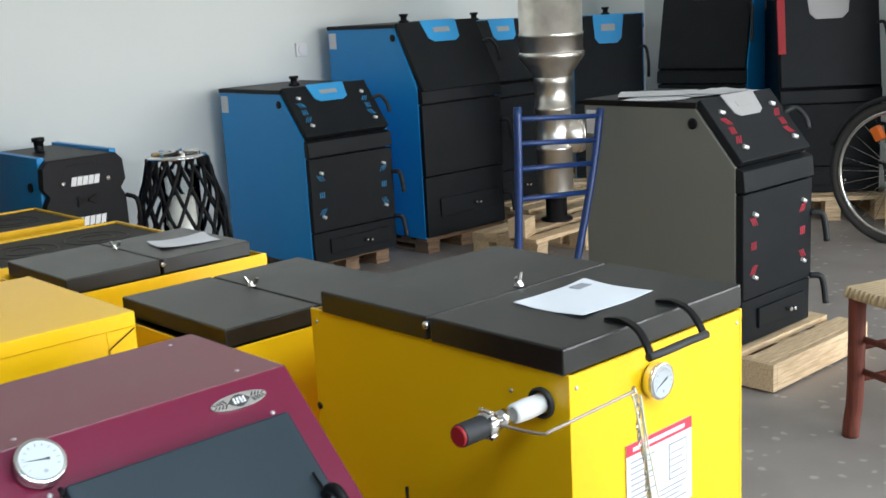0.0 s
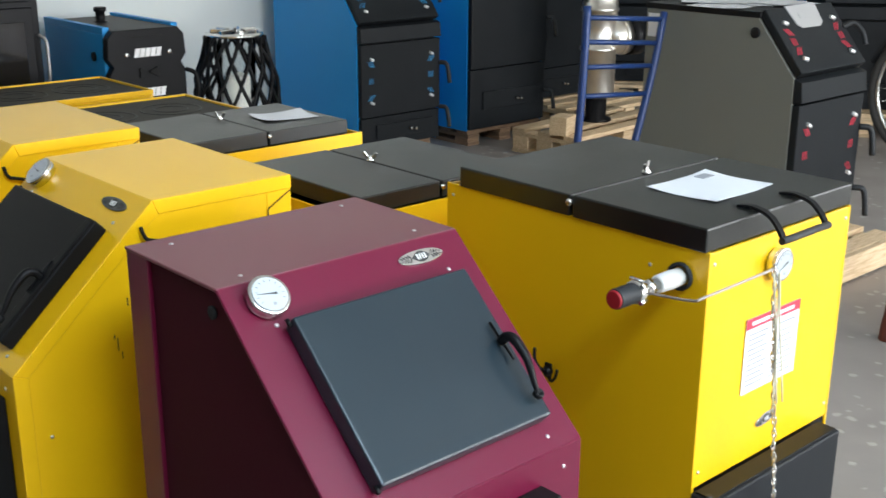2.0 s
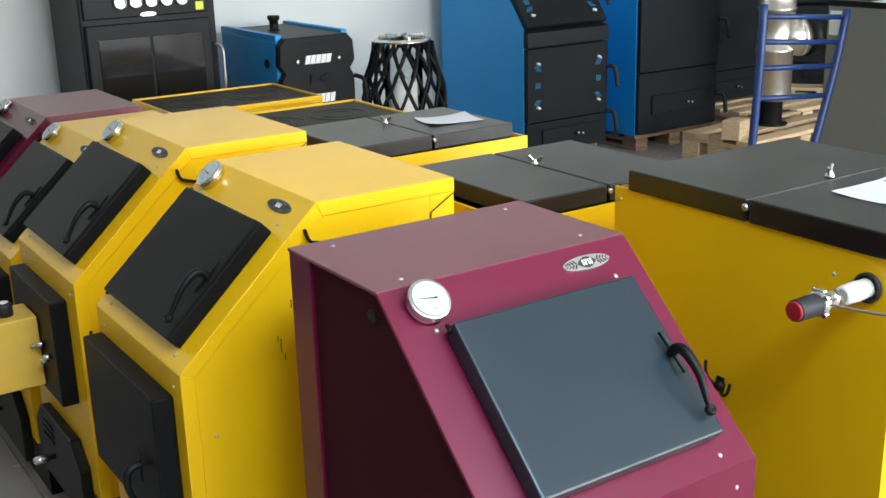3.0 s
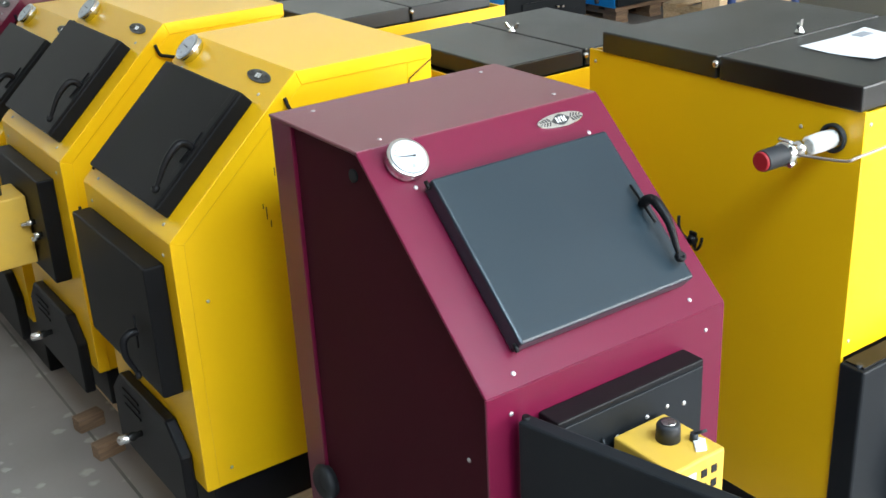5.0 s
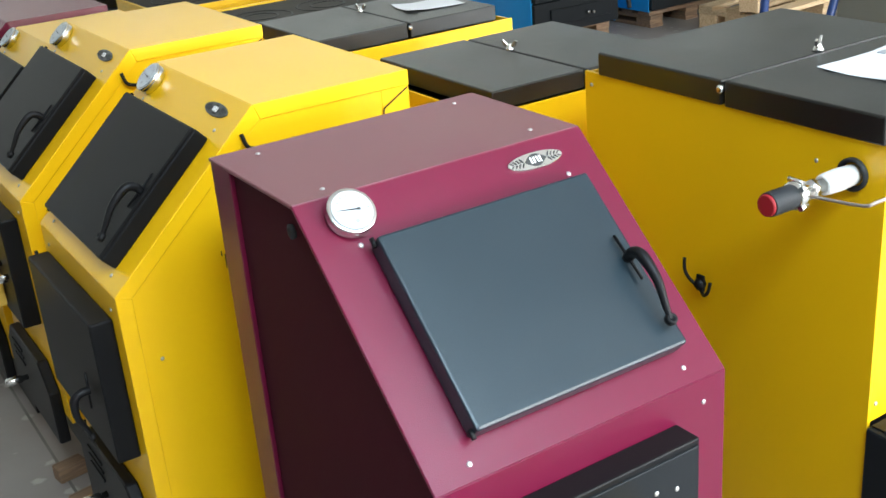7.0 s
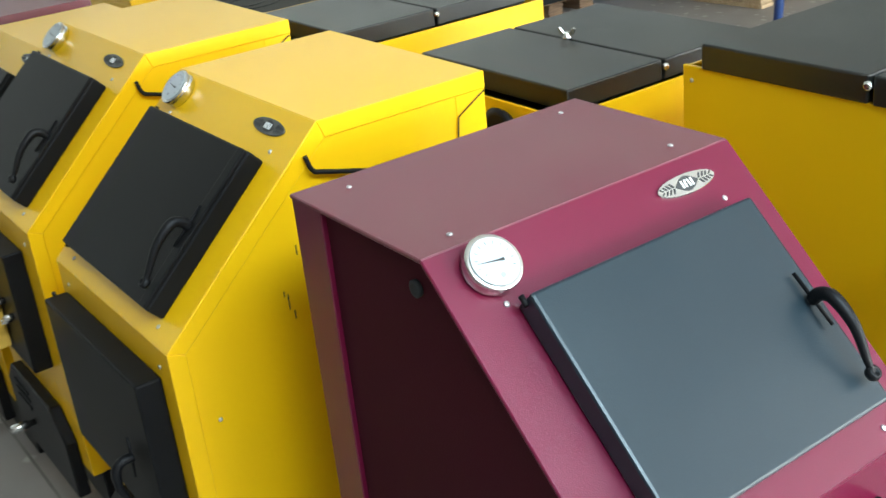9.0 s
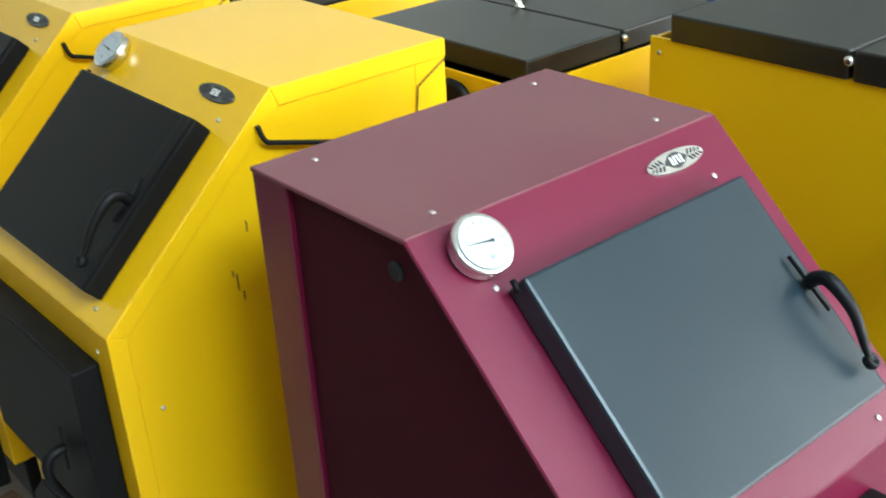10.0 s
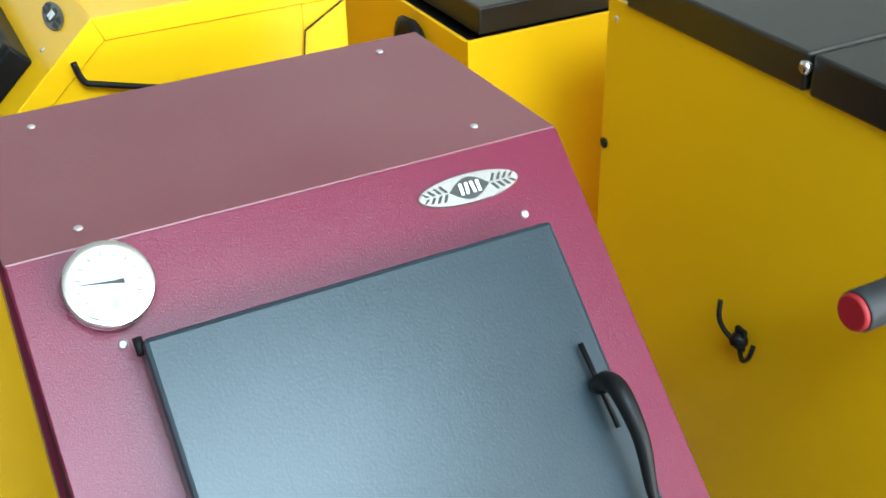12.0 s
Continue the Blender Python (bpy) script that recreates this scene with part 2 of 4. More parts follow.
def add_prism(bm, pts, a, b, axis="x", bevel=0.0):
    """Extrude a polygon between a and b along an axis; pts are in the other two axes."""
    def at(p, d):
        return {"x": (d, p[0], p[1]), "y": (p[0], d, p[1]), "z": (p[0], p[1], d)}[axis]
    lo = [bm.verts.new(at(p, a)) for p in pts]
    hi = [bm.verts.new(at(p, b)) for p in pts]
    fs = [bm.faces.new(lo), bm.faces.new(hi)]
    n = len(pts)
    for i in range(n):
        fs.append(bm.faces.new((lo[i], lo[(i + 1) % n], hi[(i + 1) % n], hi[i])))
    bmesh.ops.recalc_face_normals(bm, faces=fs)
    if bevel:
        es = list({e for f in fs for e in f.edges})
        bmesh.ops.bevel(bm, geom=es, offset=bevel, segments=1, affect="EDGES")
    return bm


def prism(pts, a, b, axis="x", bevel=0.0):
    return add_prism(bmesh.new(), pts, a, b, axis, bevel)


def add_tube(bm, pts, r, seg=10, closed=False, radii=None):
    """A round tube through points."""
    pts = [Vector(p) for p in pts]
    n = len(pts)
    rings = []
    ref = None
    for i, p in enumerate(pts):
        a = pts[(i - 1) % n] if closed or i else p
        b = pts[(i + 1) % n] if closed or i < n - 1 else p
        d = (b - a).normalized()
        if ref is None:
            ref = d.orthogonal().normalized()
        ref = (ref - d * ref.dot(d)).normalized()
        s = d.cross(ref)
        rr = radii[i] if radii else r
        rings.append([bm.verts.new(p + (ref * math.cos(t) + s * math.sin(t)) * rr) for t in [2 * math.pi * k / seg for k in range(seg)]])
    for i in range(n if closed else n - 1):
        A, B = rings[i], rings[(i + 1) % n]
        for k in range(seg):
            f = bm.faces.new((A[k], A[(k + 1) % seg], B[(k + 1) % seg], B[k]))
            f.smooth = True
    if not closed:
        bm.faces.new(list(reversed(rings[0])))
        bm.faces.new(rings[-1])
    return bm


def tube(pts, r, seg=10, closed=False, radii=None):
    return add_tube(bmesh.new(), pts, r, seg, closed, radii)


def curve_points(ctrl, n=8):
    """Catmull-Rom points through the control points."""
    c = [Vector(p) for p in ctrl]
    c = [c[0] * 2 - c[1]] + c + [c[-1] * 2 - c[-2]]
    out = []
    for i in range(1, len(c) - 2):
        for k in range(n):
            t = k / n
            p0, p1, p2, p3 = c[i - 1:i + 3]
            out.append(0.5 * (2 * p1 + (p2 - p0) * t + (2 * p0 - 5 * p1 + 4 * p2 - p3) * t * t + (3 * p1 - p0 - 3 * p2 + p3) * t ** 3))
    out.append(c[-2])
    return out


def add_lathe(bm, profile, seg=28, m=None, caps=True):
    """Turn a (radius, height) profile about z."""
    rings = [[bm.verts.new((r * math.cos(2 * math.pi * k / seg), r * math.sin(2 * math.pi * k / seg), z)) for k in range(seg)] for r, z in profile]
    for A, B in zip(rings, rings[1:]):
        for k in range(seg):
            f = bm.faces.new((A[k], A[(k + 1) % seg], B[(k + 1) % seg], B[k]))
            f.smooth = True
    if caps:
        bm.faces.new(list(reversed(rings[0])))
        bm.faces.new(rings[-1])
    if m is not None:
        bmesh.ops.transform(bm, matrix=m, verts=[v for ring in rings for v in ring])
    return bm


def lathe(profile, seg=28, m=None, caps=True):
    return add_lathe(bmesh.new(), profile, seg, m, caps)


def ellipse(a, b, n=28):
    return [(a * math.cos(2 * math.pi * k / n), b * math.sin(2 * math.pi * k / n)) for k in range(n)]


# ---- fittings ----
def gauge(parent, m, r=0.027, turn=0.0):
    """A round thermometer: steel cup, bezel, white dial, needle and scale marks."""
    g = part("thermometer", lathe([(r * 0.93, -0.004), (r, 0.0), (r, 0.008), (r * 0.99, 0.010)], 32), CHROME, parent, "round thermometer in a bright steel case", m)
    ring = lathe([(r * 0.86, 0.010), (r * 1.02, 0.010), (r * 1.04, 0.0125), (r * 0.98, 0.014), (r * 0.88, 0.0135)], 32)
    part("bezel", ring, CHROME, g)
    part("dial", lathe([(r * 0.05, 0.0142), (r * 0.87, 0.0142), (r * 0.87, 0.0148)], 32), DIAL, g, "white dial")
    needle = prism([(-r * 0.7, 0.0003), (-r * 0.05, -r * 0.022), (r * 0.12, -r * 0.03), (r * 0.34, -r * 0.06), (r * 0.34, r * 0.06), (r * 0.12, r * 0.03), (-r * 0.05, r * 0.022)], 0.0152, 0.0158, "z")
    bmesh.ops.rotate(needle, verts=needle.verts, cent=(0, 0, 0), matrix=Matrix.Rotation(radians(turn), 3, "Z"))
    part("needle", needle, INK, g)
    marks = bmesh.new()
    for k in range(11):
        a = radians(-30 + k * 24)
        add_box(marks, (r * 0.62, -r * 0.012, 0.0149), (r * 0.74, r * 0.012, 0.0153), m=Matrix.Rotation(a, 4, "Z"))
    part("scale_marks", marks, MARKGREY, g)
    part("lower_mark", lathe([(r * 0.09, 0.0149), (r * 0.09, 0.0153)], 12, pose(0, -r * 0.52, 0)), PRINT, g)
    return g


def badge(parent, m, a=0.040, b=0.0112, metal=None):
    """An oval metal badge with a dark field and raised stripes."""
    g = part("badge", prism(ellipse(a, b, 40), 0, 0.0025, "z", 0.0006), metal or CHROME, parent, "oval metal badge", m)
    field = [(a * 0.40 * u, b * 0.74 * math.sin(math.pi * (u + 1) / 2)) for u in [-1 + k / 5 for k in range(11)]]
    part("badge_centre", prism(field + [(x, -y) for x, y in reversed(field[1:-1])], 0.0022, 0.0031, "z"), INK, g)
    for x, lean in ((-0.17, 0.0), (-0.06, 0.012), (0.06, -0.012), (0.17, 0.0)):
        part("badge_stroke", prism([(a * (x - 0.03 - lean), -b * 0.38), (a * (x + 0.03 - lean), -b * 0.38), (a * (x + 0.03 + lean), b * 0.38), (a * (x - 0.03 + lean), b * 0.38)], 0.0030, 0.0037, "z"), BRIGHTZINC, g)
    for sx in (-1, 1):
        for k in range(4):
            u = 0.42 + 0.12 * k
            h = 0.62 * math.sqrt(1 - (u + 0.08) ** 2)
            for sy in (-1, 1):
                leaf = prism([(sx * a * u, sy * b * 0.06), (sx * a * (u + 0.06), sy * b * 0.06), (sx * a * (u + 0.14), sy * b * h), (sx * a * (u + 0.09), sy * b * h)], 0.0022, 0.003, "z")
                part("badge_leaf", leaf, INK, g)
    return g


def curled_sheet(w, h, lift=0.006, seed=1):
    """A thin sheet of paper lying loose: slight waves, corners lifting off."""
    rnd = random.Random(seed)
    ph = [rnd.uniform(0, 6.28) for _ in range(3)]
    corner = [rnd.uniform(0.2, 1.0) for _ in range(4)]
    n, bm = 12, bmesh.new()
    grids = []
    for off in (0.0, 0.0007):
        g = []
        for j in range(n + 1):
            for i in range(n + 1):
                u, v = i / n, j / n
                c = corner[(u > 0.5) + 2 * (v > 0.5)]
                z = lift * c * (max(0, abs(u - 0.5) * 2 - 0.35) * max(0, abs(v - 0.5) * 2 - 0.2)) ** 1.3 * 2
                z += 0.0009 * (1 + math.sin(u * 5 + ph[0]) * math.cos(v * 4 + ph[1]))
                g.append(bm.verts.new(((u - 0.5) * w + 0.0015 * math.sin(v * 5 + ph[2]), (v - 0.5) * h + 0.002 * math.sin(u * 4 + ph[0]), z + off)))
        grids.append(g)
    a, b = grids
    for j in range(n):
        for i in range(n):
            k = j * (n + 1) + i
            q = (k, k + 1, k + n + 2, k + n + 1)
            bm.faces.new([b[x] for x in q])
            bm.faces.new([a[x] for x in reversed(q)])
    rim = [i for i in range(n)] + [n + j * (n + 1) for j in range(n)] + [n * (n + 1) + n - i for i in range(n)] + [(n - j) * (n + 1) for j in range(n)]
    for k in range(len(rim)):
        p, q = rim[k], rim[(k + 1) % len(rim)]
        bm.faces.new((a[p], a[q], b[q], b[p]))
    return bm


SCREW = None


def screw(parent, m, r=0.0032):
    global SCREW
    if SCREW is None:
        SCREW = bpy.data.meshes.new("screw")
        b = lathe([(r, 0), (r, 0.0008), (r * 0.8, 0.0016), (r * 0.3, 0.0019)], 10)
        b.to_mesh(SCREW)
        b.free()
        SCREW.materials.append(DULLZINC)
    ob = new("screw", SCREW)
    ob.parent = parent
    ob.matrix_basis = m
    return ob


def bow_handle(parent, m, length=0.092, rise=0.027):
    """A curved black lever handle on a pin, its end a flattened bulb."""
    L = length
    ctrl = [(0.0, 0.004, 0.004), (0.0, 0.004, rise * 0.6), (0.0, -0.006, rise), (0.001, -L * 0.45, rise * 1.02), (0.0, -L * 0.85, rise * 0.62), (0.0, -L, rise * 0.5)]
    pts = curve_points(ctrl, 7)
    n = len(pts)
    radii = [0.0070 if k < n * 0.42 else 0.0070 - 0.0034 * min(1, (k / n - 0.42) * 2.4) for k in range(n)]
    h = part("handle", tube(pts, 0.006, 10, radii=radii), BLACK, parent, "curved black lever handle", m)
    part("handle_end", lathe([(0.002, -0.005), (0.0068, -0.004), (0.0078, 0.0), (0.0068, 0.004), (0.0036, 0.005), (0.0030, 0.002)], 14, pose(0, -L, rise * 0.5)), BLACK, h)
    part("latch_rod", tube([(-0.002, 0.034, 0.005), (0.0, -0.026, 0.007)], 0.0020, 8), BLACK, h)
    return h


def sheet_door(parent, name, w, h, d, material, m, label=""):
    """A pressed steel door leaf: bevelled slab with a proud face and hinge lugs; origin at its centre on the panel."""
    bm = bmesh.new()
    add_box(bm, (-w / 2, -h / 2, 0.0), (w / 2, h / 2, d), 0.0035)
    leaf = part(name, bm, material, parent, label, m)
    for sy in (-1, 1):
        part("hinge_lug", tube([(-w / 2 - 0.001, sy * (h / 2 - 0.007), d * 0.55), (-w / 2 - 0.001, sy * (h / 2 + 0.004), d * 0.55)], 0.0030, 8), BLACK, leaf)
    return leaf


# ---- sloped-front boiler (maroon, yellow) ----
def slope_boiler(m, colour, label, group, w=0.398, top_d=0.245, slope_d=0.25, knee=0.548, top=0.784, foot=0.09, door=(0.006, 0.286), base=0.035, recess=0.014, side_colour=None, lever=True, t=0.014, door_mat=None, back_w=0.05):
    """Front along -y, origin on the floor under the middle of the front face."""
    th = thing("solid_fuel_boiler", m, label, "boiler", group)
    D = slope_d + top_d
    x0, x1 = -w / 2, w / 2
    ang = math.atan2(top - knee, slope_d)
    nx, nz = -math.sin(ang), math.cos(ang)          # outward normal of the slope in (y, z)
    k2 = (t, knee - t * math.tan(ang / 2) * 0.9)
    c2 = (slope_d + t * math.tan(ang / 2), top - t)
    part("front_panel", prism([(0, foot), (0, knee), (t, k2[1]), (t, foot)], x0, x1, "x", 0.0012), colour, th)
    part("slope_panel", prism([(0, knee), (slope_d, top), c2, k2], x0, x1, "x", 0.0012), colour, th)
    part("top_panel", prism([(slope_d, top), (D, top), (D, top - t), c2], x0, x1, "x", 0.0012), PALETOP if colour is MAROON else colour, th)
    part("back_panel", prism([(D - back_w, foot), (D - back_w, top - t), (D, top - t), (D, foot)], x0 + 0.002, x1 - 0.002, "x", 0.0012), colour, th)
    side = [(t, foot), (t, k2[1]), c2, (D - back_w, top - t), (D - back_w, foot)]
    for s in (-1, 1):
        a, b = sorted((s * (w / 2 - recess), s * (w / 2 - recess - 0.01)))
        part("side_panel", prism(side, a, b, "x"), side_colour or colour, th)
    part("plinth", box((x0 + 0.02, 0.02, base), (x1 - 0.02, D - 0.02, foot), 0.003), BLACK, th, "black steel base frame")
    # slope fittings
    def on_slope(x, s, n=0.0):
        return pose(x, slope_d - s * math.cos(ang) + n * nx, top - s * math.sin(ang) + n * nz, math.degrees(ang), 0, 0)
    dw, dh, dd = door[1], 0.232, 0.028
    door = sheet_door(th, "loading_door", dw, dh, dd, door_mat or CHARCOAL, on_slope(door[0], 0.073 + dh / 2), "dark steel loading door")
    if door_mat:
        part("edge_strip", box((dw / 2 - 0.020, -dh / 2 + 0.001, dd - 0.002), (dw / 2 - 0.002, dh / 2 - 0.001, dd + 0.0045), 0.0018), door_mat, door)
    if lever:
        bow_handle(door, pose(dw / 2 - 0.016, -0.006, dd), 0.082)
    gauge(th, on_slope(x0 + 0.054, 0.032, 0.004), turn=-8)
    badge(th, on_slope(x1 - 0.086, 0.029, 0.0), metal=DARKBADGE if door_mat else None)
    L = math.hypot(slope_d, top - knee)
    for x, s in ((x0 + 0.053, 0.067), (x1 - 0.052, 0.058), (x0 + 0.05, L - 0.018), (x1 - 0.052, L - 0.020)):
        screw(th, on_slope(x, s))
    for x, y in () if door_mat else ((x0 + 0.052, D - 0.034), (x1 - 0.053, slope_d + 0.03), (x0 + 0.05, slope_d + 0.024), (x1 - 0.05, D - 0.03)):
        screw(th, pose(x, y, top), 0.004)
    for x, z in ((x0 + 0.035, knee - 0.03), (x1 - 0.035, knee - 0.03)):
        screw(th, pose(x, 0, z, 90))
    for s in (-1, 1):
        screw(th, pose(s * (w / 2 - recess), 0.05, 0.44, 0, s * 90, 0))
        screw(th, pose(s * (w / 2 - recess), 0.05, foot + 0.03, 0, s * 90, 0))
    return th, on_slope


def fan_box(parent, m, paint=None):
    """Yellow draught fan controller: box with a knob, a small key, a label and square vent holes."""
    b = part("fan_controller", box((-0.043, -0.10, -0.13), (0.043, 0.0, 0.0), 0.003), paint or YELLOW, parent, "scuffed yellow fan controller box", m)
    part("dial_knob", lathe([(0.015, 0), (0.0145, 0.020), (0.0125, 0.023), (0.006, 0.023)], 24, pose(0.004, -0.045, 0.0)), RUBBER, b, "black dial knob")
    part("knob_cap", lathe([(0.0095, 0.023), (0.0088, 0.0245)], 20, pose(0.004, -0.045, 0.0)), CHROME, b)
    part("toggle", lathe([(0.0055, 0), (0.005, 0.010)], 12, pose(0.026, -0.066, 0.0)), RUBBER, b)
    part("key_tag", prism([(0.008, -0.086), (0.020, -0.092), (0.036, -0.074), (0.030, -0.062), (0.022, -0.068)], 0.0, 0.0025, "z", 0.0006), PAPER, b, "crumpled white tag")
    part("toggle_lever", tube([(0.026, -0.066, 0.008), (0.034, -0.078, 0.016)], 0.0022, 8), RUBBER, b)
    # Vent holes are dark squares on the face, not cut through
    for r in range(3):
        for c in range(4 if r else 2):
            c2 = c if r else c + 2
            part("vent_hole", box((-0.031 + c2 * 0.017, -0.1012, -0.026 - r * 0.020), (-0.022 + c2 * 0.017, -0.0995, -0.016 - r * 0.020)), DEEPBLACK, b)
    part("faded_print", box((-0.034, -0.1008, -0.026), (-0.006, -0.0996, -0.014)), WHITETAPE, b)
    for k in (-1, 1):
        part("wing_bolt", tube([(k * 0.05, 0.006, -0.05), (k * 0.05, -0.02, -0.05)], 0.004, 8), CHROME, b)
    return b


def ash_door(parent, m, w=0.34, h=0.14):
    """Black ash-pit cover with cut corners, louvre ridges and a bright knob."""
    pts = [(-w / 2, -h / 2), (w / 2, -h / 2), (w / 2, h * 0.2), (w * 0.34, h / 2), (-w * 0.34, h / 2), (-w / 2, h * 0.2)]
    a = part("ash_cover", prism(pts, 0, 0.022, "z", 0.003), BLACK, parent, "black ash-pit cover", m)
    for k in range(3):
        part("ridge", box((-w * 0.30, h * (0.12 + 0.1 * k), 0.021), (-w * 0.06, h * (0.15 + 0.1 * k), 0.025)), BLACK, a)
    part("knob", lathe([(0.006, 0.02), (0.006, 0.034), (0.0085, 0.036), (0.0095, 0.050), (0.0085, 0.066), (0.004, 0.069)], 14, pose(-0.03, -h * 0.06, 0)), CHROME, a, "bright zinc knob")
    return a


# ---- lid-topped boiler ----
def lid_boiler(m, label, group, w=0.40, d=0.555, rim=0.755, lid=0.036, base=0.05, split=0.265, front=True, paper=False, lid_w=None, inset=0.0, wing=(0.0, 0.01)):
    th = thing("top_loading_boiler", m, label, "boiler", group)
    x0, x1 = -w / 2, w / 2
    t = 0.006
    part("side_panel", box((x0, 0, base), (x0 + t, d, rim), 0.001), YELLOW, th)
    part("side_panel", box((x1 - t, 0, base), (x1, d, rim), 0.001), YELLOW, th)
    part("back_panel", box((x0 + t, d - t, base), (x1 - t, d, rim - 0.002), 0.001), YELLOW, th)
    if front:
        part("front_panel", box((x0 + t, 0.0005, 0.375), (x1 - t, t, rim - 0.002), 0.001), YELLOW, th)
        part("lower_front", box((x0 + t, 0.003, base), (x1 - t, 0.012, 0.373)), BLACK, th)
    else:
        part("front_panel", box((x0 + t, 0.0005, base), (x1 - t, t, rim - 0.002), 0.001), YELLOW, th)
    part("inner_body", box((x0 + 0.012, 0.012, base + 0.01), (x1 - 0.012, d - 0.012, rim - 0.012), 0.002), BLACK, th)
    part("plinth", box((x0 + 0.02, 0.02, FLOOR), (x1 - 0.02, d - 0.02, base), 0.003), BLACK, th)
    lw = (lid_w or w) / 2
    za, zb = rim - 0.001, rim + lid
    f0, f1, b1 = 0.004 + inset, split - 0.004, d - 0.036
    lid_f = part("front_lid", box((-lw, f0, za), (lw, f1, zb), 0.003), LIDBLACK, th, "dusty black hinged lid")
    lid_b = part("rear_lid", box((-lw + 0.001, f1 + 0.007, za), (lw - 0.001, b1, zb - 0.001), 0.003), LIDBLACK, th, "dusty black rear cover")
    for s in (-1, 1):
        part("hinge_bolt", lathe([(0.004, -0.002), (0.006, 0.002), (0.006, 0.006), (0.003, 0.008)], 10, pose(s * lw, f1 + 0.004, zb - 0.012, 0, s * 90, 0)), CHROME, th)
    wn = part("wing_nut", lathe([(0.009, 0), (0.008, 0.004), (0.0045, 0.010), (0.0035, 0.013)], 14, pose(wing[0], split + wing[1], zb - 0.001)), CHROME, th, "bright zinc wing nut")
    for s in (-1, 1):
        part("wing", prism([(s * 0.003, 0.003), (s * 0.014, 0.009), (s * 0.017, 0.018), (s * 0.012, 0.020), (s * 0.004, 0.010)], -0.002, 0.002, "y", 0.0008), CHROME, wn, m=pose(wing[0], split + wing[1], zb, 0, 0, 25))
    if paper:
        p = part("instruction_sheet", curled_sheet(0.166, 0.128, 0.004, 4), PAPER, th, "white printed sheet taped on the lid", pose(0.002, split * 0.55, zb + 0.0005, 0, 0, 3))
        part("print_block", box((0.030, 0.030, 0.0022), (0.062, 0.050, 0.0034)), PRINT, p)
    return th, zb


# ---- structure ----
def slab(name, lo, hi, material, label, category):
    return tagged(part(name, box(lo, hi), material), label, category, kind="structure")


floor = slab("floor", (WEST - 0.2, SOUTH - 0.2, FLOOR - 0.1), (EAST + 0.2, NORTH + 0.2, FLOOR), CONCRETE, "worn grey-brown terrazzo floor with pale chips", "floor")
# the ceiling, with a skylight well
_c = bmesh.new()
for lo, hi in (((WEST - 0.2, SOUTH - 0.2), (EAST + 0.2, -2.0)), ((WEST - 0.2, -0.7), (EAST + 0.2, NORTH + 0.2)), ((WEST - 0.2, -2.0), (-0.9, -0.7)), ((1.6, -2.0), (EAST + 0.2, -0.7))):
    add_box(_c, (*lo, CEIL), (*hi, CEIL + 0.15))
tagged(part("ceiling", _c, CEILING), "plain white painted ceiling with a skylight", "ceiling", kind="structure")
slab("wall_north", (WEST - 0.2, NORTH, FLOOR), (EAST + 0.2, NORTH + 0.2, CEIL), PAINTWALL, "white painted wall behind the boilers", "wall")


def wall_with_windows(name, fixed, along, centres, width, z0, z1, axis, label, paint=None, side=-1):
    """A wall in strips round real window openings, with glazed frames."""
    a0, a1 = along
    bm = bmesh.new()

    def put(u0, u1, za, zb):
        if u1 - u0 < 0.01:
            return
        if axis == "x":
            add_box(bm, (u0, fixed - 0.2, za), (u1, fixed, zb))
        else:
            add_box(bm, (min(fixed, fixed + 0.2 * side), u0, za), (max(fixed, fixed + 0.2 * side), u1, zb))
    put(a0, a1, FLOOR, z0)
    put(a0, a1, z1, CEIL)
    u = a0
    for c in centres:
        put(u, c - width / 2, z0, z1)
        u = c + width / 2
    put(u, a1, z0, z1)
    return tagged(part(name, bm, paint or DIMWALL), label, "wall", kind="structure")


wall_with_windows("wall_south", SOUTH, (WEST - 0.2, EAST + 0.2), WINDOWS, 3.0, 0.35, 2.75, "x", "unseen grey wall with two large windows, darkened to cut bounce")
wall_with_windows("wall_east", EAST, (SOUTH, NORTH), (-3.6,), 3.0, 0.35, 2.75, "y", "white painted end wall with a window", PAINTWALL, 1)
slab("wall_west", (WEST - 0.2, SOUTH, FLOOR), (WEST, NORTH, CEIL), DIMWALL, "unseen plain grey wall, darkened to cut bounce", "wall")
count = 0
for axis, fixed, c, width, z0, z1 in (("x", SOUTH, WINDOWS[0], 3.0, 0.35, 2.75), ("x", SOUTH, WINDOWS[1], 3.0, 0.35, 2.75), ("y", EAST, -3.6, 3.0, 0.35, 2.75)):
    count += 1
    wm = pose(c, fixed - 0.12, 0) if axis == "x" else pose(fixed + 0.12, c, 0, 0, 0, 90)
    win = new("window_%d" % count)
    win.matrix_basis = wm
    tagged(win, "large white-framed window letting daylight in", "window", kind="structure")
    fb = 0.06
    for lo, hi in (((-width / 2, -0.03, z0), (width / 2, 0.03, z0 + fb)), ((-width / 2, -0.03, z1 - fb), (width / 2, 0.03, z1)), ((-width / 2, -0.03, z0 + fb), (-width / 2 + fb, 0.03, z1 - fb)), ((width / 2 - fb, -0.03, z0 + fb), (width / 2, 0.03, z1 - fb)), ((-0.03, -0.028, z0 + fb), (0.03, 0.028, z1 - fb))):
        part("window_frame", box(lo, hi, 0.004), WHITE, win)

# expansion joints in the floor
slab("floor_joint", (0.218, SOUTH, FLOOR), (0.224, NORTH, FLOOR + 0.0015), JOINT, "thin dark joint in the floor", "floor joint")

# ---- things: the boilers near the camera ----
# maroon boiler, front to -y
MX, MY = 0.519, 0.724
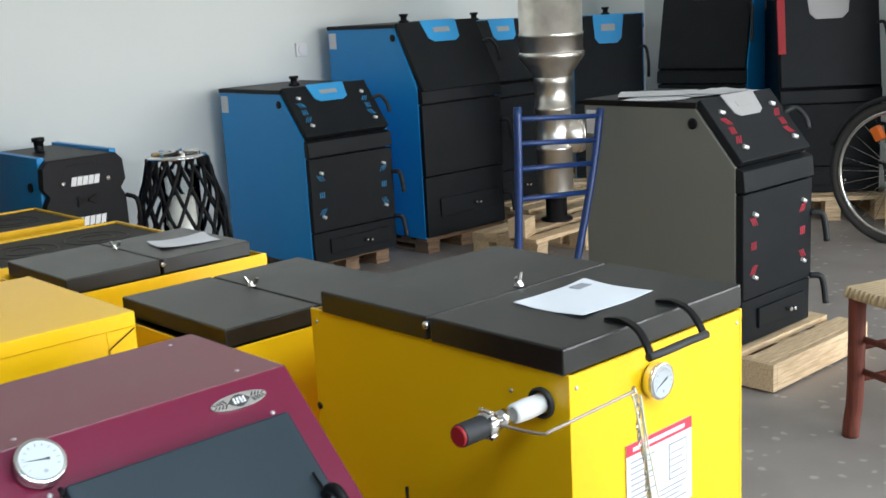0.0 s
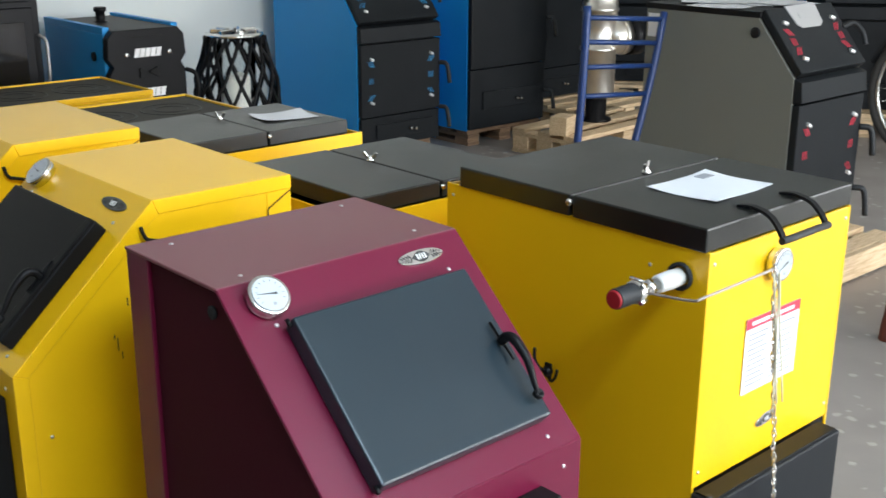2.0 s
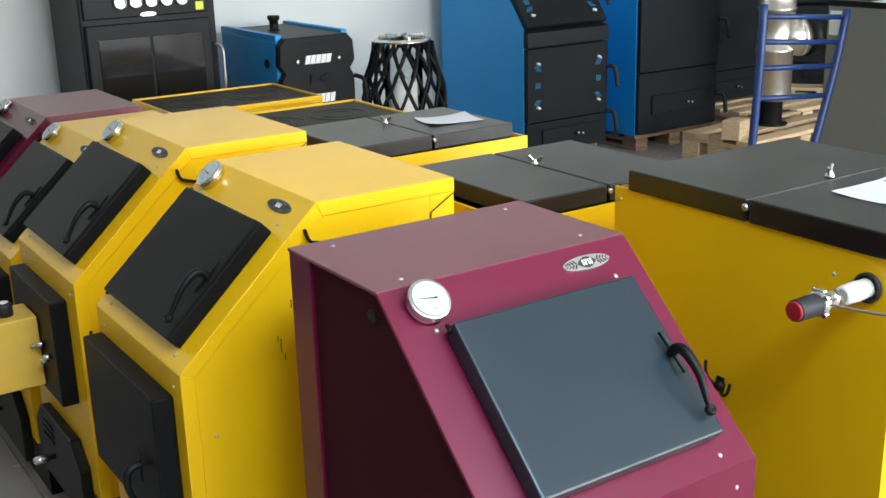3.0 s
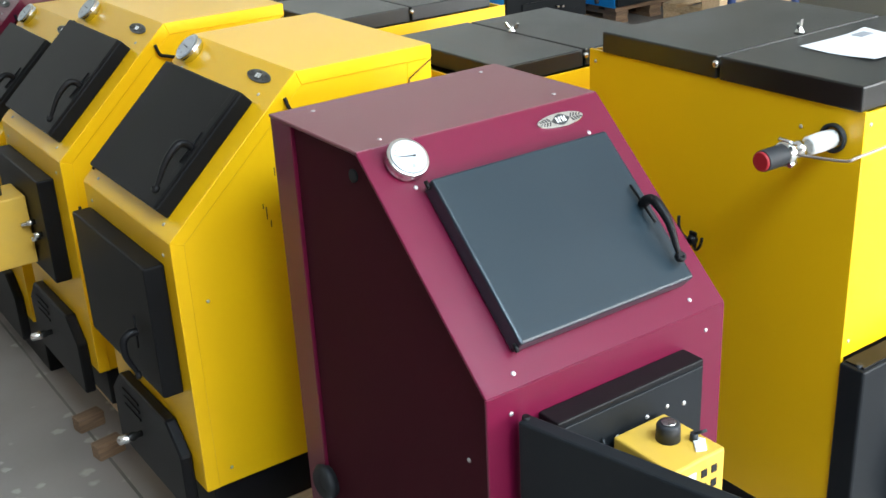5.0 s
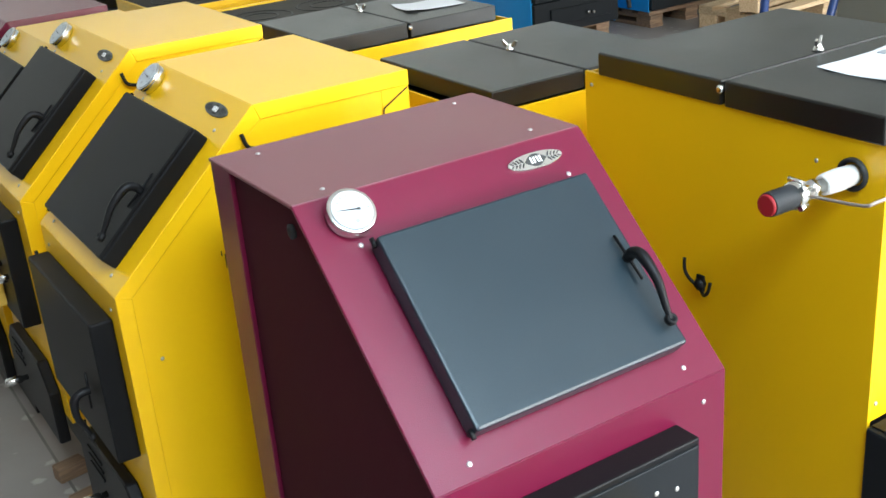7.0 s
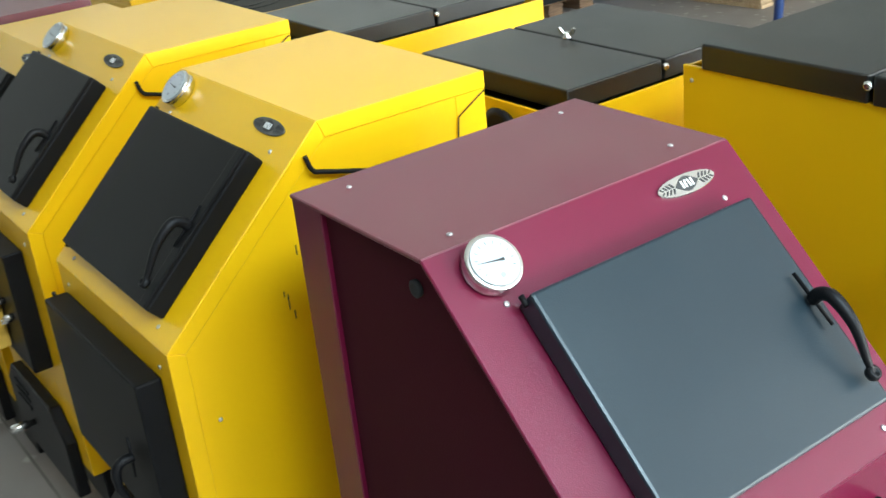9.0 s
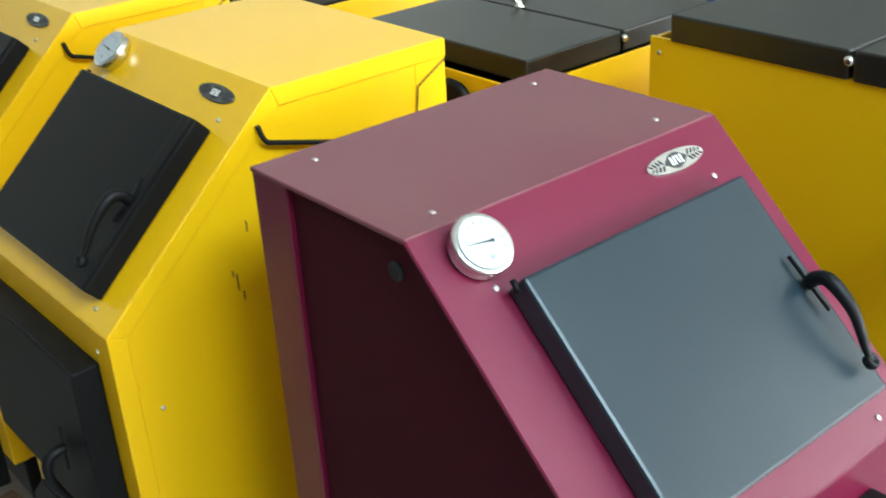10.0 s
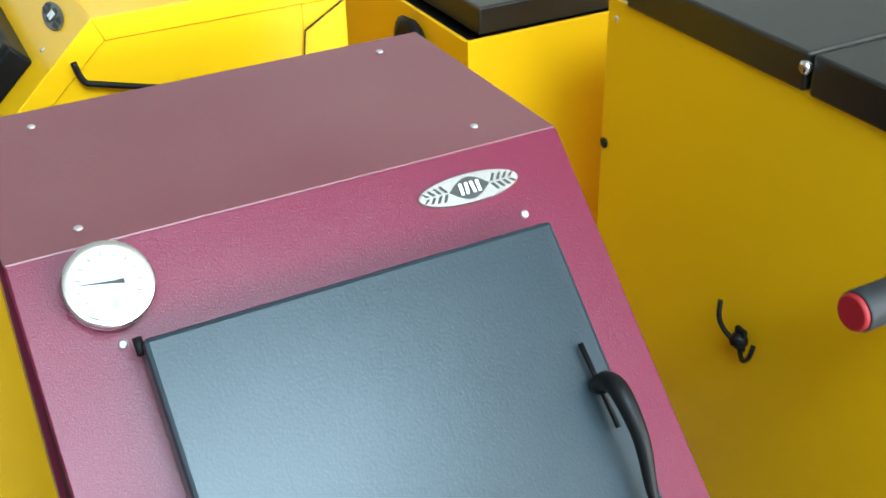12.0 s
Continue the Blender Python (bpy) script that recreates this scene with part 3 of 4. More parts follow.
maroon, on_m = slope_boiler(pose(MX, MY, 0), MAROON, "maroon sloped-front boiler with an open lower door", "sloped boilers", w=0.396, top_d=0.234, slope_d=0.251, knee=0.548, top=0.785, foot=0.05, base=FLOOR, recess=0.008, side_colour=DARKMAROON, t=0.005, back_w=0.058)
# lower opening of the maroon boiler: black frame plate, fan controller, door swung open
part("door_frame", box((-0.122, -0.036, 0.13), (0.122, 0.0, 0.505), 0.002), BLACK, maroon, "black steel door frame")
plate = part("burner_plate", box((-0.118, -0.0385, 0.14), (0.119, -0.030, 0.497), 0.0015), PANELBLACK, maroon)
for x, z in ((-0.03, 0.452), (0.02, 0.46), (0.055, 0.462), (0.085, 0.455), (-0.085, 0.42), (0.1, 0.40)):
    screw(maroon, pose(x, -0.0385, z, 90))
open_leaf = part("open_door", box((0.0, -0.30, -0.36), (0.022, 0.0, 0.0), 0.003), PANELBLACK, maroon, "charcoal door swung wide open", pose(-0.166, -0.016, 0.516, 0, 0, 14))
part("hinge_lug", tube([(0.011, -0.004, -0.02), (0.011, -0.004, 0.004)], 0.005, 8), BLACK, open_leaf)
fan_box(maroon, pose(0.0, -0.045, 0.460), OCHRE)
part("cable", tube(curve_points([(-0.055, -0.04, 0.46), (-0.062, -0.055, 0.44), (-0.05, -0.06, 0.425), (-0.02, -0.05, 0.42)], 6), 0.0018, 6), RUBBER, maroon)
part("dark_hole", lathe([(0.0085, 0), (0.009, 0.004), (0.005, 0.005)], 16, pose(-0.198 + 0.008, 0.272, 0.748, 0, -90, 0)), DEEPBLACK, maroon)
part("side_flange", lathe([(0.026, 0), (0.03, 0.012), (0.022, 0.02), (0.014, 0.012)], 20, pose(-0.198 + 0.008, 0.425, 0.21, 0, -90, 0)), RUBBER, maroon, "black rubber flange")

# yellow sloped boilers and a second maroon one, fronts to -x
YF = 0.222
ROWY = []
for i, (yc, top, colour, label, style) in enumerate((
        (1.606, 0.783, YELLOW, "yellow sloped-front boiler with two black doors", "plain"),
        (2.145, 0.783, YELLOW, "yellow sloped-front boiler with a fan controller", "fan"),
        (2.655, 0.705, YELLOW, "lower-standing yellow sloped-front boiler", "plain"),
        (3.155, 0.705, MAROON, "maroon sloped-front boiler at the row's end", "plain"))):
    drop = 0.783 - top
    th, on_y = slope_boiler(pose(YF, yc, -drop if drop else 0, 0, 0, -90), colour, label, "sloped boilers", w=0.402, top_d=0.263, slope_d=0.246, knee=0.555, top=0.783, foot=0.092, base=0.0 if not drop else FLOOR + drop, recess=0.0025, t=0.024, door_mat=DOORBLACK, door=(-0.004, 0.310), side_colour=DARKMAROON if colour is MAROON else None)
    if style == "plain":
        low = sheet_door(th, "fire_door", 0.346, 0.236, 0.036, DOORBLACK, pose(-0.010, 0, 0.391, 90), "black steel fire door")
        bow_handle(low, pose(0.105, -0.02, 0.036), 0.075, 0.03)
    else:
        low = part("burner_plate", box((-0.172, -0.034, 0.285), (0.135, 0, 0.505), 0.003), DOORBLACK, th, "black burner plate")
        fan_box(th, pose(-0.02, -0.036, 0.45) @ Matrix.Diagonal((1.2, 1.15, 1.15, 1)), OCHRE)
        for x, z in ((0.06, 0.40), (0.10, 0.385), (0.075, 0.37)):
            part("clamp_bolt", tube([(x, -0.032, z), (x, -0.052, z)], 0.006, 8), CHROME, th)
    ash_door(th, pose(-0.012, 0, 0.112, 90), 0.33, 0.165)
    # poker hook on the right side
    part("poker", tube(curve_points([(0.204, 0.222, 0.745), (0.208, 0.228, 0.726), (0.209, 0.246, 0.719), (0.209, 0.34, 0.693), (0.205, 0.43, 0.666)], 6), 0.0032, 8), BLACK, th, "thin black poker")
    part("corner_flange", prism([(0.509 - 0.065, 0.62), (0.509 - 0.05, 0.730), (0.509 - 0.004, 0.757), (0.509 - 0.004, 0.62)], 0.196, 0.2015, "x", 0.0008), colour, th)
    for pts in ([(0.2022, 0.505, 0.7565), (0.2022, 0.460, 0.731)], [(0.2022, 0.460, 0.731), (0.2022, 0.4455, 0.622)]):
        part("seam", tube(pts, 0.0011, 6), DEEPBLACK, th)
    ROWY.append(th)
# tall yellow boiler with lids, front to -y
BX, BY = 1.172, 0.716
big, bz = lid_boiler(pose(BX, BY, 0), "yellow top-loading boiler with black lids", "top-loading boilers", w=0.398, d=0.556, rim=0.755, lid=0.036, split=0.262, paper=True, lid_w=0.408)
lower = part("fire_door", box((-0.205, -0.045, 0.06), (0.165, -0.002, 0.372), 0.004), PANELBLACK, big, "charcoal steel fire door")
part("door_lip", box((-0.198, -0.040, 0.372), (0.160, -0.006, 0.375), 0.001), BLACK, lower)
part("hinge_lug", tube([(-0.196, -0.03, 0.355), (-0.196, -0.03, 0.378)], 0.005, 8), RUBBER, lower)
bow_handle(lower, pose(0.11, -0.045, 0.22, 90), 0.08, 0.03)
part("door_box", box((-0.10, -0.085, 0.10), (0.02, -0.045, 0.21), 0.004), BLACK, lower)
gauge(big, pose(-0.025, -0.004, 0.704, 90), r=0.026, turn=25)
badge(big, pose(-0.006, 0.0, 0.435, 90, -8), 0.030, 0.010)
sheet = part("instruction_sheet", box((-0.076, -0.0012, -0.063), (0.076, 0.0, 0.063)), PAPER, big, "white instruction sheet with a red heading", pose(-0.012, -0.0005, 0.561))
part("red_heading", box((-0.076, -0.0018, 0.046), (0.076, -0.0011, 0.063)), REDPRINT, sheet)
part("heading_band", box((-0.062, -0.0021, 0.051), (0.058, -0.0016, 0.057)), PAPER, sheet)
for k in range(4):
    part("print_line", box((0.024, -0.0026, 0.020 - k * 0.010), (0.058 - 0.006 * (k % 2), -0.0020, 0.0225 - k * 0.010)), PRINT, sheet)
    part("print_line", box((-0.004, -0.0017, -0.030 - k * 0.0075), (0.062 - 0.008 * (k % 3), -0.0011, -0.0275 - k * 0.0075)), PRINT, sheet)
for k in range(11):
    part("print_line", box((-0.068, -0.0017, 0.034 - k * 0.0085), (-0.012 - 0.006 * (k % 3), -0.0011, 0.037 - k * 0.0085)), PRINT, sheet)
part("print_table", box((0.02, -0.0017, -0.02), (0.064, -0.0011, 0.036)), PRINT, sheet)
part("print_table_field", box((0.023, -0.0021, -0.017), (0.061, -0.0016, 0.033)), PAPER, sheet)
# handle of the front lid: two bent arms and a bar
def strap(pts, w, t):
    """A flat bent strip along a line in y and z, w wide in x."""
    bm = bmesh.new()
    rings = []
    for k, p in enumerate(pts):
        d = (pts[min(k + 1, len(pts) - 1)] - pts[max(k - 1, 0)]).normalized()
        nrm = Vector((0, -d.z, d.y)).normalized() * t / 2
        rings.append([bm.verts.new(p + Vector((sx * w / 2, 0, 0)) + sn * nrm) for sx, sn in ((-1, -1), (1, -1), (1, 1), (-1, 1))])
    for A, B in zip(rings, rings[1:]):
        for k in range(4):
            bm.faces.new((A[k], A[(k + 1) % 4], B[(k + 1) % 4], B[k]))
    bm.faces.new(list(reversed(rings[0])))
    bm.faces.new(rings[-1])
    bmesh.ops.recalc_face_normals(bm, faces=bm.faces)
    return bm


def lid_arm(x0, x1):
    return curve_points([(x0, 0.046, bz + 0.001), (x0, 0.020, bz + 0.004), (x0 + (x1 - x0) * 0.4, -0.018, bz + 0.002), (x0 + (x1 - x0) * 0.8, -0.046, bz - 0.010), (x1, -0.062, bz - 0.026)], 6)


lh = part("lid_handle", strap(lid_arm(-0.064, -0.106), 0.011, 0.005), BLACK, big, "black bent-steel lid handle")
part("arm", strap(lid_arm(0.052, 0.012), 0.011, 0.005), BLACK, lh)
part("grip_bar", tube([(-0.112, -0.060, bz - 0.022), (-0.08, -0.0605, bz - 0.0222), (-0.02, -0.0595, bz - 0.0218), (0.018, -0.060, bz - 0.022)], 0.0058, 10), RUBBER, lh)
# thermostat head on the left side, with capillary and tape
vx, vy, vz = -0.199, 0.047, 0.709
# Raised black ring stands in for the shaded recess round the pipe
rv = part("valve_socket", lathe([(0.021, -0.004), (0.0215, 0.006), (0.018, 0.007), (0.015, 0.002)], 24, pose(vx, vy, vz, 0, -90, 0), False), RUBBER, big, "black ring in place of the dark recess round the pipe")
part("taped_thread", lathe([(0.013, 0.0), (0.0145, 0.03), (0.0135, 0.055), (0.011, 0.058)], 20, pose(vx, vy, vz, 0, -90, 0)), WHITETAPE, rv)
part("pipe_nipple", lathe([(0.010, 0.055), (0.010, 0.072), (0.013, 0.073), (0.013, 0.082), (0.009, 0.083), (0.009, 0.10)], 6, pose(vx, vy, vz, 0, -90, 0)), CHROME, rv)
part("clamp", lathe([(0.0155, 0.096), (0.0175, 0.100), (0.0175, 0.110), (0.015, 0.112)], 16, pose(vx, vy, vz, 0, -90, 0)), CHROME, rv)
part("clamp_screw", tube([(vx - 0.104, vy - 0.010, vz + 0.017), (vx - 0.104, vy + 0.012, vz + 0.018)], 0.0032, 8), CHROME, rv)
part("rubber_sleeve", lathe([(0.0145, 0.104), (0.015, 0.108), (0.015, 0.150), (0.0145, 0.152)], 24, pose(vx, vy, vz, 0, -90, 0)), RUBBER, rv)
part("red_cap", lathe([(0.013, 0.149), (0.0138, 0.154), (0.012, 0.156)], 24, pose(vx, vy, vz, 0, -90, 0)), RED, rv, "red plastic end cap")
for dz in (-0.011, 0.011):
    part("clamp_ear", tube([(vx - 0.098, vy - 0.012, vz + dz), (vx - 0.112, vy - 0.014, vz + dz * 1.1)], 0.0036, 8), CHROME, rv)
ROD_END = (-0.197, -0.102, 0.757)
part("lever_rod", tube(curve_points([(vx - 0.082, vy, vz - 0.006), (vx - 0.098, vy - 0.045, vz + 0.004), (vx - 0.110, -0.052, 0.724), (vx - 0.102, -0.064, 0.730), (-0.25, -0.084, 0.744), ROD_END], 8), 0.0021, 8), COPPER, big, "thin bent damper lever rod")
# chain from the end of the lever rod down to the damper, wrapped in clear plastic above
chain = bmesh.new()
for k in range(46):
    f = k / 45
    c = Vector(ROD_END).lerp(Vector((-0.052, -0.066, 0.235)), f)
    a = 0.003 * math.sin(k * 0.9) * (1 - f)
    add_tube(chain, [(c.x + a + 0.0042 * math.cos(q) * (k % 2 or 0.35), c.y + 0.0042 * math.cos(q) * (0.35 if k % 2 else 1), c.z - 0.003 + 0.0085 * math.sin(q)) for q in [2 * math.pi * j / 8 for j in range(8)]], 0.0013, 5, closed=True)
part("chain", chain, CHROME, big, "thin bright chain hanging from the lever rod")
for k in range(3):
    wrap = [(-0.197 + 0.006 * (k - 1) + 0.145 * f + 0.004 * math.sin(9 * f + 2 * k), -0.106 + 0.036 * f - 0.002 * k, 0.752 - 0.52 * f) for f in [0.42 * q / 10 for q in range(11)]]
    part("chain_wrap", tube(wrap, 0.0013, 6), TAPE, big)
# damper spider on the left side
HZ = 0.478
hk = part("damper_pivot", lathe([(0.003, 0), (0.009, 0.003), (0.009, 0.009), (0.004, 0.016)], 14, pose(-0.199, 0.296, HZ, 0, -90, 0)), BLACK, big, "black pivot with bent hooks")
part("pivot_plate", box((-0.208, 0.288, HZ - 0.012), (-0.2025, 0.303, HZ + 0.014), 0.002), BLACK, hk)
part("hook", tube(curve_points([(-0.208, 0.299, HZ - 0.004), (-0.214, 0.309, HZ + 0.006), (-0.218, 0.315, HZ + 0.020), (-0.216, 0.318, HZ + 0.038)], 6), 0.0026, 8), BLACK, hk)
part("hook", tube(curve_points([(-0.208, 0.292, HZ - 0.008), (-0.216, 0.278, HZ - 0.010), (-0.218, 0.268, HZ), (-0.216, 0.266, HZ + 0.014)], 6), 0.0026, 8), BLACK, hk)
screw(big, pose(-0.199, 0.104, 0.713, 0, -90, 0))
screw(big, pose(-0.199, 0.54, 0.735, 0, -90, 0))
for x, z in ((-0.185, 0.735), (0.185, 0.735), (-0.185, 0.40), (0.185, 0.40)):
    screw(big, pose(x, 0.0005, z, 90))
part("side_plug", lathe([(0.0055, 0), (0.0065, 0.002), (0.004, 0.0035)], 14, pose(-0.199, 0.549, 0.588, 0, -90, 0)), BLACK, big)
part("tape_flap", prism([(-0.186, 0.47), (-0.15, 0.455), (-0.10, 0.475), (-0.185, 0.53)], 0.7555, 0.7565, "z"), WHITETAPE, big, "loose flap of pale tape")

# two more lid boilers, fronts to -x
l2, _ = lid_boiler(pose(0.893, 1.637, 0, 0, 0, -90), "yellow top-loading boiler with dusty black lids", "top-loading boilers", w=0.402, d=0.485, rim=0.666, lid=0.034, split=0.227, front=False, lid_w=0.378, inset=0.018, wing=(-0.038, 0.0))
part("flue_ring", lathe([(0.035, 0), (0.042, 0.012), (0.03, 0.016)], 20, pose(0.06, 0.0, 0.615, 90)), BLACK, l2)
part("pipe_stub", lathe([(0.018, 0), (0.018, 0.02), (0.013, 0.021)], 18, pose(-0.201, 0.22, 0.640, 0, -90, 0)), BLACK, l2)
l3, _ = lid_boiler(pose(0.925, 2.316, 0, 0, 0, -90), "yellow top-loading boiler with a sheet on its lid", "top-loading boilers", w=0.352, d=0.54, rim=0.645, lid=0.036, split=0.258, front=False, lid_w=0.324, inset=0.018, wing=(-0.054, -0.006))
part("instruction_sheet", curled_sheet(0.15, 0.11, 0.006, 9), PAPER, l3, "white printed sheet lying on the lid", pose(0.02, 0.40, 0.6815, 0, 0, 80))

# ---- low cooking stoves ----
def cook_stove(m, w, d, h, label):
    th = thing("cooking_stove", m, label, "stove", "low cooking stoves")
    part("body", box((-w / 2, -d / 2, 0.05), (w / 2, d / 2, h - 0.02), 0.003), YELLOW, th)
    part("plinth", box((-w / 2 + 0.03, -d / 2 + 0.03, 0), (w / 2 - 0.03, d / 2 - 0.03, 0.05)), BLACK, th)
    for lo, hi in (((-w / 2, -d / 2), (w / 2, -d / 2 + 0.012)), ((-w / 2, d / 2 - 0.012), (w / 2, d / 2)), ((-w / 2, -d / 2 + 0.012), (-w / 2 + 0.012, d / 2 - 0.012)), ((w / 2 - 0.012, -d / 2 + 0.012), (w / 2, d / 2 - 0.012))):
        part("rim", box((*lo, h - 0.02), (*hi, h), 0.002), YELLOW, th)
    part("hotplate", box((-w / 2 + 0.014, -d / 2 + 0.014, h - 0.02), (w / 2 - 0.014, d / 2 - 0.014, h - 0.006), 0.002), HOTPLATE, th, "sooty cast-iron hotplate")
    for x in (-0.14, 0.12):
        for r in (0.11, 0.06):
            part("cooking_ring", lathe([(r - 0.004, h - 0.006), (r - 0.003, h - 0.0045), (r + 0.003, h - 0.0045), (r + 0.004, h - 0.006)], 28, pose(x, 0.0, 0), False), BLACK, th)
    return th


cook_stove(pose(1.497, 4.16, FLOOR), 0.637, 0.46, 0.632, "yellow stove with a black hotplate and rings")
cook_stove(pose(1.548, 3.53, FLOOR), 0.637, 0.47, 0.632, "yellow stove with a dusty black hotplate")

# ---- black range cooker against the wall ----
rg = thing("range_cooker", pose(1.408, 4.76, -0.245) @ Matrix.Diagonal((1.2, 1.2, 1.2, 1)), "tall black range cooker with a glass oven door", "cooker")
part("body", box((-0.248, 0, 0.0876), (0.265, 0.36, 1.02), 0.006), BLACK, rg)
part("oven_door", box((-0.235, -0.02, 0.50), (0.235, 0.0, 0.84), 0.004), BLACK, rg)
part("oven_glass", box((-0.195, -0.023, 0.54), (-0.004, -0.019, 0.79), 0.002), GLASS, rg, "dark oven glass")
part("oven_glass", box((0.004, -0.023, 0.54), (0.20, -0.019, 0.79), 0.002), GLASS, rg)
part("drawer", box((-0.235, -0.016, 0.12), (0.235, 0.0, 0.46), 0.004), BLACK, rg)
part("upper_panel", box((-0.235, -0.012, 0.86), (0.235, 0.0, 0.99), 0.004), BLACK, rg)
part("door_handle", tube(curve_points([(0.25, -0.018, 0.56), (0.262, -0.05, 0.58), (0.262, -0.055, 0.66), (0.262, -0.05, 0.72), (0.25, -0.018, 0.74)], 6), 0.006, 8), DULLZINC, rg)
part("badge", prism(ellipse(0.03, 0.008), -0.015, -0.012, "y"), CHROME, rg, m=pose(0, 0, 0.868))
for k in range(5):
    part("control_knob", lathe([(0.024, 0), (0.024, 0.012), (0.018, 0.013), (0.017, 0.006)], 20, pose(-0.10 + k * 0.058, -0.012, 0.915, 90)), CHROME, rg)
part("sticker", box((0.185, -0.0145, 0.87), (0.215, -0.012, 0.90)), YGREEN, rg)

# ---- small blue boiler with a black shield front ----
f1 = thing("small_boiler", pose(2.082, 4.49, -0.253) @ Matrix.Diagonal((1.207, 1.207, 1.207, 1)), "small blue boiler with a black shield-shaped front", "boiler", "blue boilers")
part("body", box((-0.152, 0.02, 0.0938), (0.152, 0.52, 0.748), 0.004), BLUE, f1)
part("top_plate", box((-0.125, 0.015, 0.748), (0.125, 0.50, 0.762), 0.003), BLACK, f1)
for s in (-1, 1):
    part("side_rail", box((s * 0.139 - 0.013, 0.02, 0.748), (s * 0.139 + 0.013, 0.52, 0.772), 0.002), BLUE, f1)
shield = [(-0.155, 0.45), (-0.155, 0.60), (-0.138, 0.63), (-0.16, 0.66), (-0.155, 0.735), (-0.13, 0.762), (0.13, 0.762), (0.155, 0.735), (0.16, 0.66), (0.138, 0.63), (0.155, 0.60), (0.155, 0.45), (0.12, 0.30), (-0.12, 0.30)]
part("shield_front", prism(shield, -0.02, 0.018, "y", 0.003), BLACK, f1, "black shield-shaped front")
for s in (-1, 1):
    part("vent_wing", prism([(s * 0.003, 0.600), (s * 0.036, 0.582), (s * 0.040, 0.590), (s * 0.036, 0.602), (s * 0.040, 0.614), (s * 0.034, 0.622), (s * 0.003, 0.608)], -0.028, -0.0215, "y", 0.001), DEEPBLACK, f1)
for k, (x0, x1) in enumerate(((-0.052, -0.034), (-0.03, -0.012), (-0.008, 0.010), (0.014, 0.032), (0.036, 0.054))):
    part("nameplate_bar", prism([(x0 - 0.004, 0.660), (x1 - 0.003, 0.660), (x1 + 0.005, 0.692), (x0 + 0.004, 0.692)], -0.0225, -0.0195, "y"), WHITE, f1)
    part("nameplate_bar", prism([(x0 + 0.006, 0.510), (x1 + 0.007, 0.512), (x1 + 0.013, 0.545), (x0 + 0.012, 0.543)], -0.0225, -0.0195, "y"), WHITE, f1)
for x in (-0.085, 0.09):
    part("bolt", lathe([(0.010, 0), (0.009, 0.006), (0.004, 0.008)], 12, pose(x, -0.02, 0.672, 90)), CHROME, f1)
for k in range(8):
    part("slot", box((-0.062 + k * 0.017, -0.0215, 0.731), (-0.052 + k * 0.017, -0.0195, 0.737)), DEEPBLACK, f1)
part("flue_stub", lathe([(0.03, 0.75), (0.03, 0.762), (0.018, 0.765), (0.018, 0.80), (0.024, 0.802), (0.024, 0.818)], 18, pose(-0.02, 0.30, 0)), BLACK, f1)
part("handle", tube(curve_points([(0.155, -0.02, 0.60), (0.18, -0.05, 0.58), (0.185, -0.05, 0.50), (0.17, -0.03, 0.46)], 6), 0.009, 8), BLACK, f1)
part("side_port", lathe([(0.018, 0), (0.016, 0.006)], 18, pose(-0.152, 0.10, 0.66, 0, -90, 0)), BLACK, f1)

# ---- woven black lantern ----
ln = thing("lantern", pose(2.568, 4.515, FLOOR) @ Matrix.Diagonal((1.1, 1.1, 1.05, 1)), "black woven lantern with a glass cylinder and bright top", "lantern")
strands = []
R = [(0.0, 0.125), (0.12, 0.175), (0.30, 0.19), (0.45, 0.178), (0.60, 0.148), (0.70, 0.118)]


def lantern_radius(z):
    for (z0, r0), (z1, r1) in zip(R, R[1:]):
        if z <= z1:
            return r0 + (r1 - r0) * (z - z0) / (z1 - z0)
    return R[-1][1]


for k in range(14):
    for s in (-1, 1):
        pts = []
        for j in range(15):
            z = 0.02 + j * 0.68 / 14
            a = 2 * math.pi * k / 14 + s * j * 0.115
            r = lantern_radius(z) + 0.006 * math.sin(j * 1.7 + k) + 0.006 * s
            pts.append((r * math.cos(a), r * math.sin(a), z))
        part("woven_cane", tube(pts, 0.0085, 6), BLACK, ln)
part("base", lathe([(0.02, 0.0), (0.13, 0.0), (0.13, 0.02), (0.02, 0.022)], 24), BLACK, ln)
glass = part("glass_cylinder", lathe([(0.085, 0.022), (0.085, 0.66), (0.082, 0.66), (0.082, 0.03)], 28), CLEAR, ln)
glass.visible_shadow = False
part("candle", lathe([(0.062, 0.022), (0.066, 0.30), (0.060, 0.50), (0.04, 0.51)], 20), BRASSY, ln)
part("top_ring", lathe([(0.09, 0.695), (0.125, 0.70), (0.125, 0.712), (0.09, 0.715)], 28, None, False), CHROME, ln, "bright metal top ring")
for k in range(7):
    a = k * 0.9
    part("top_clip", box((-0.035, -0.008, 0.712), (0.035, 0.008, 0.732), 0.003, pose(0.07 * math.cos(a), 0.07 * math.sin(a), 0, 0, 0, 50 * k)), CHROME, ln)


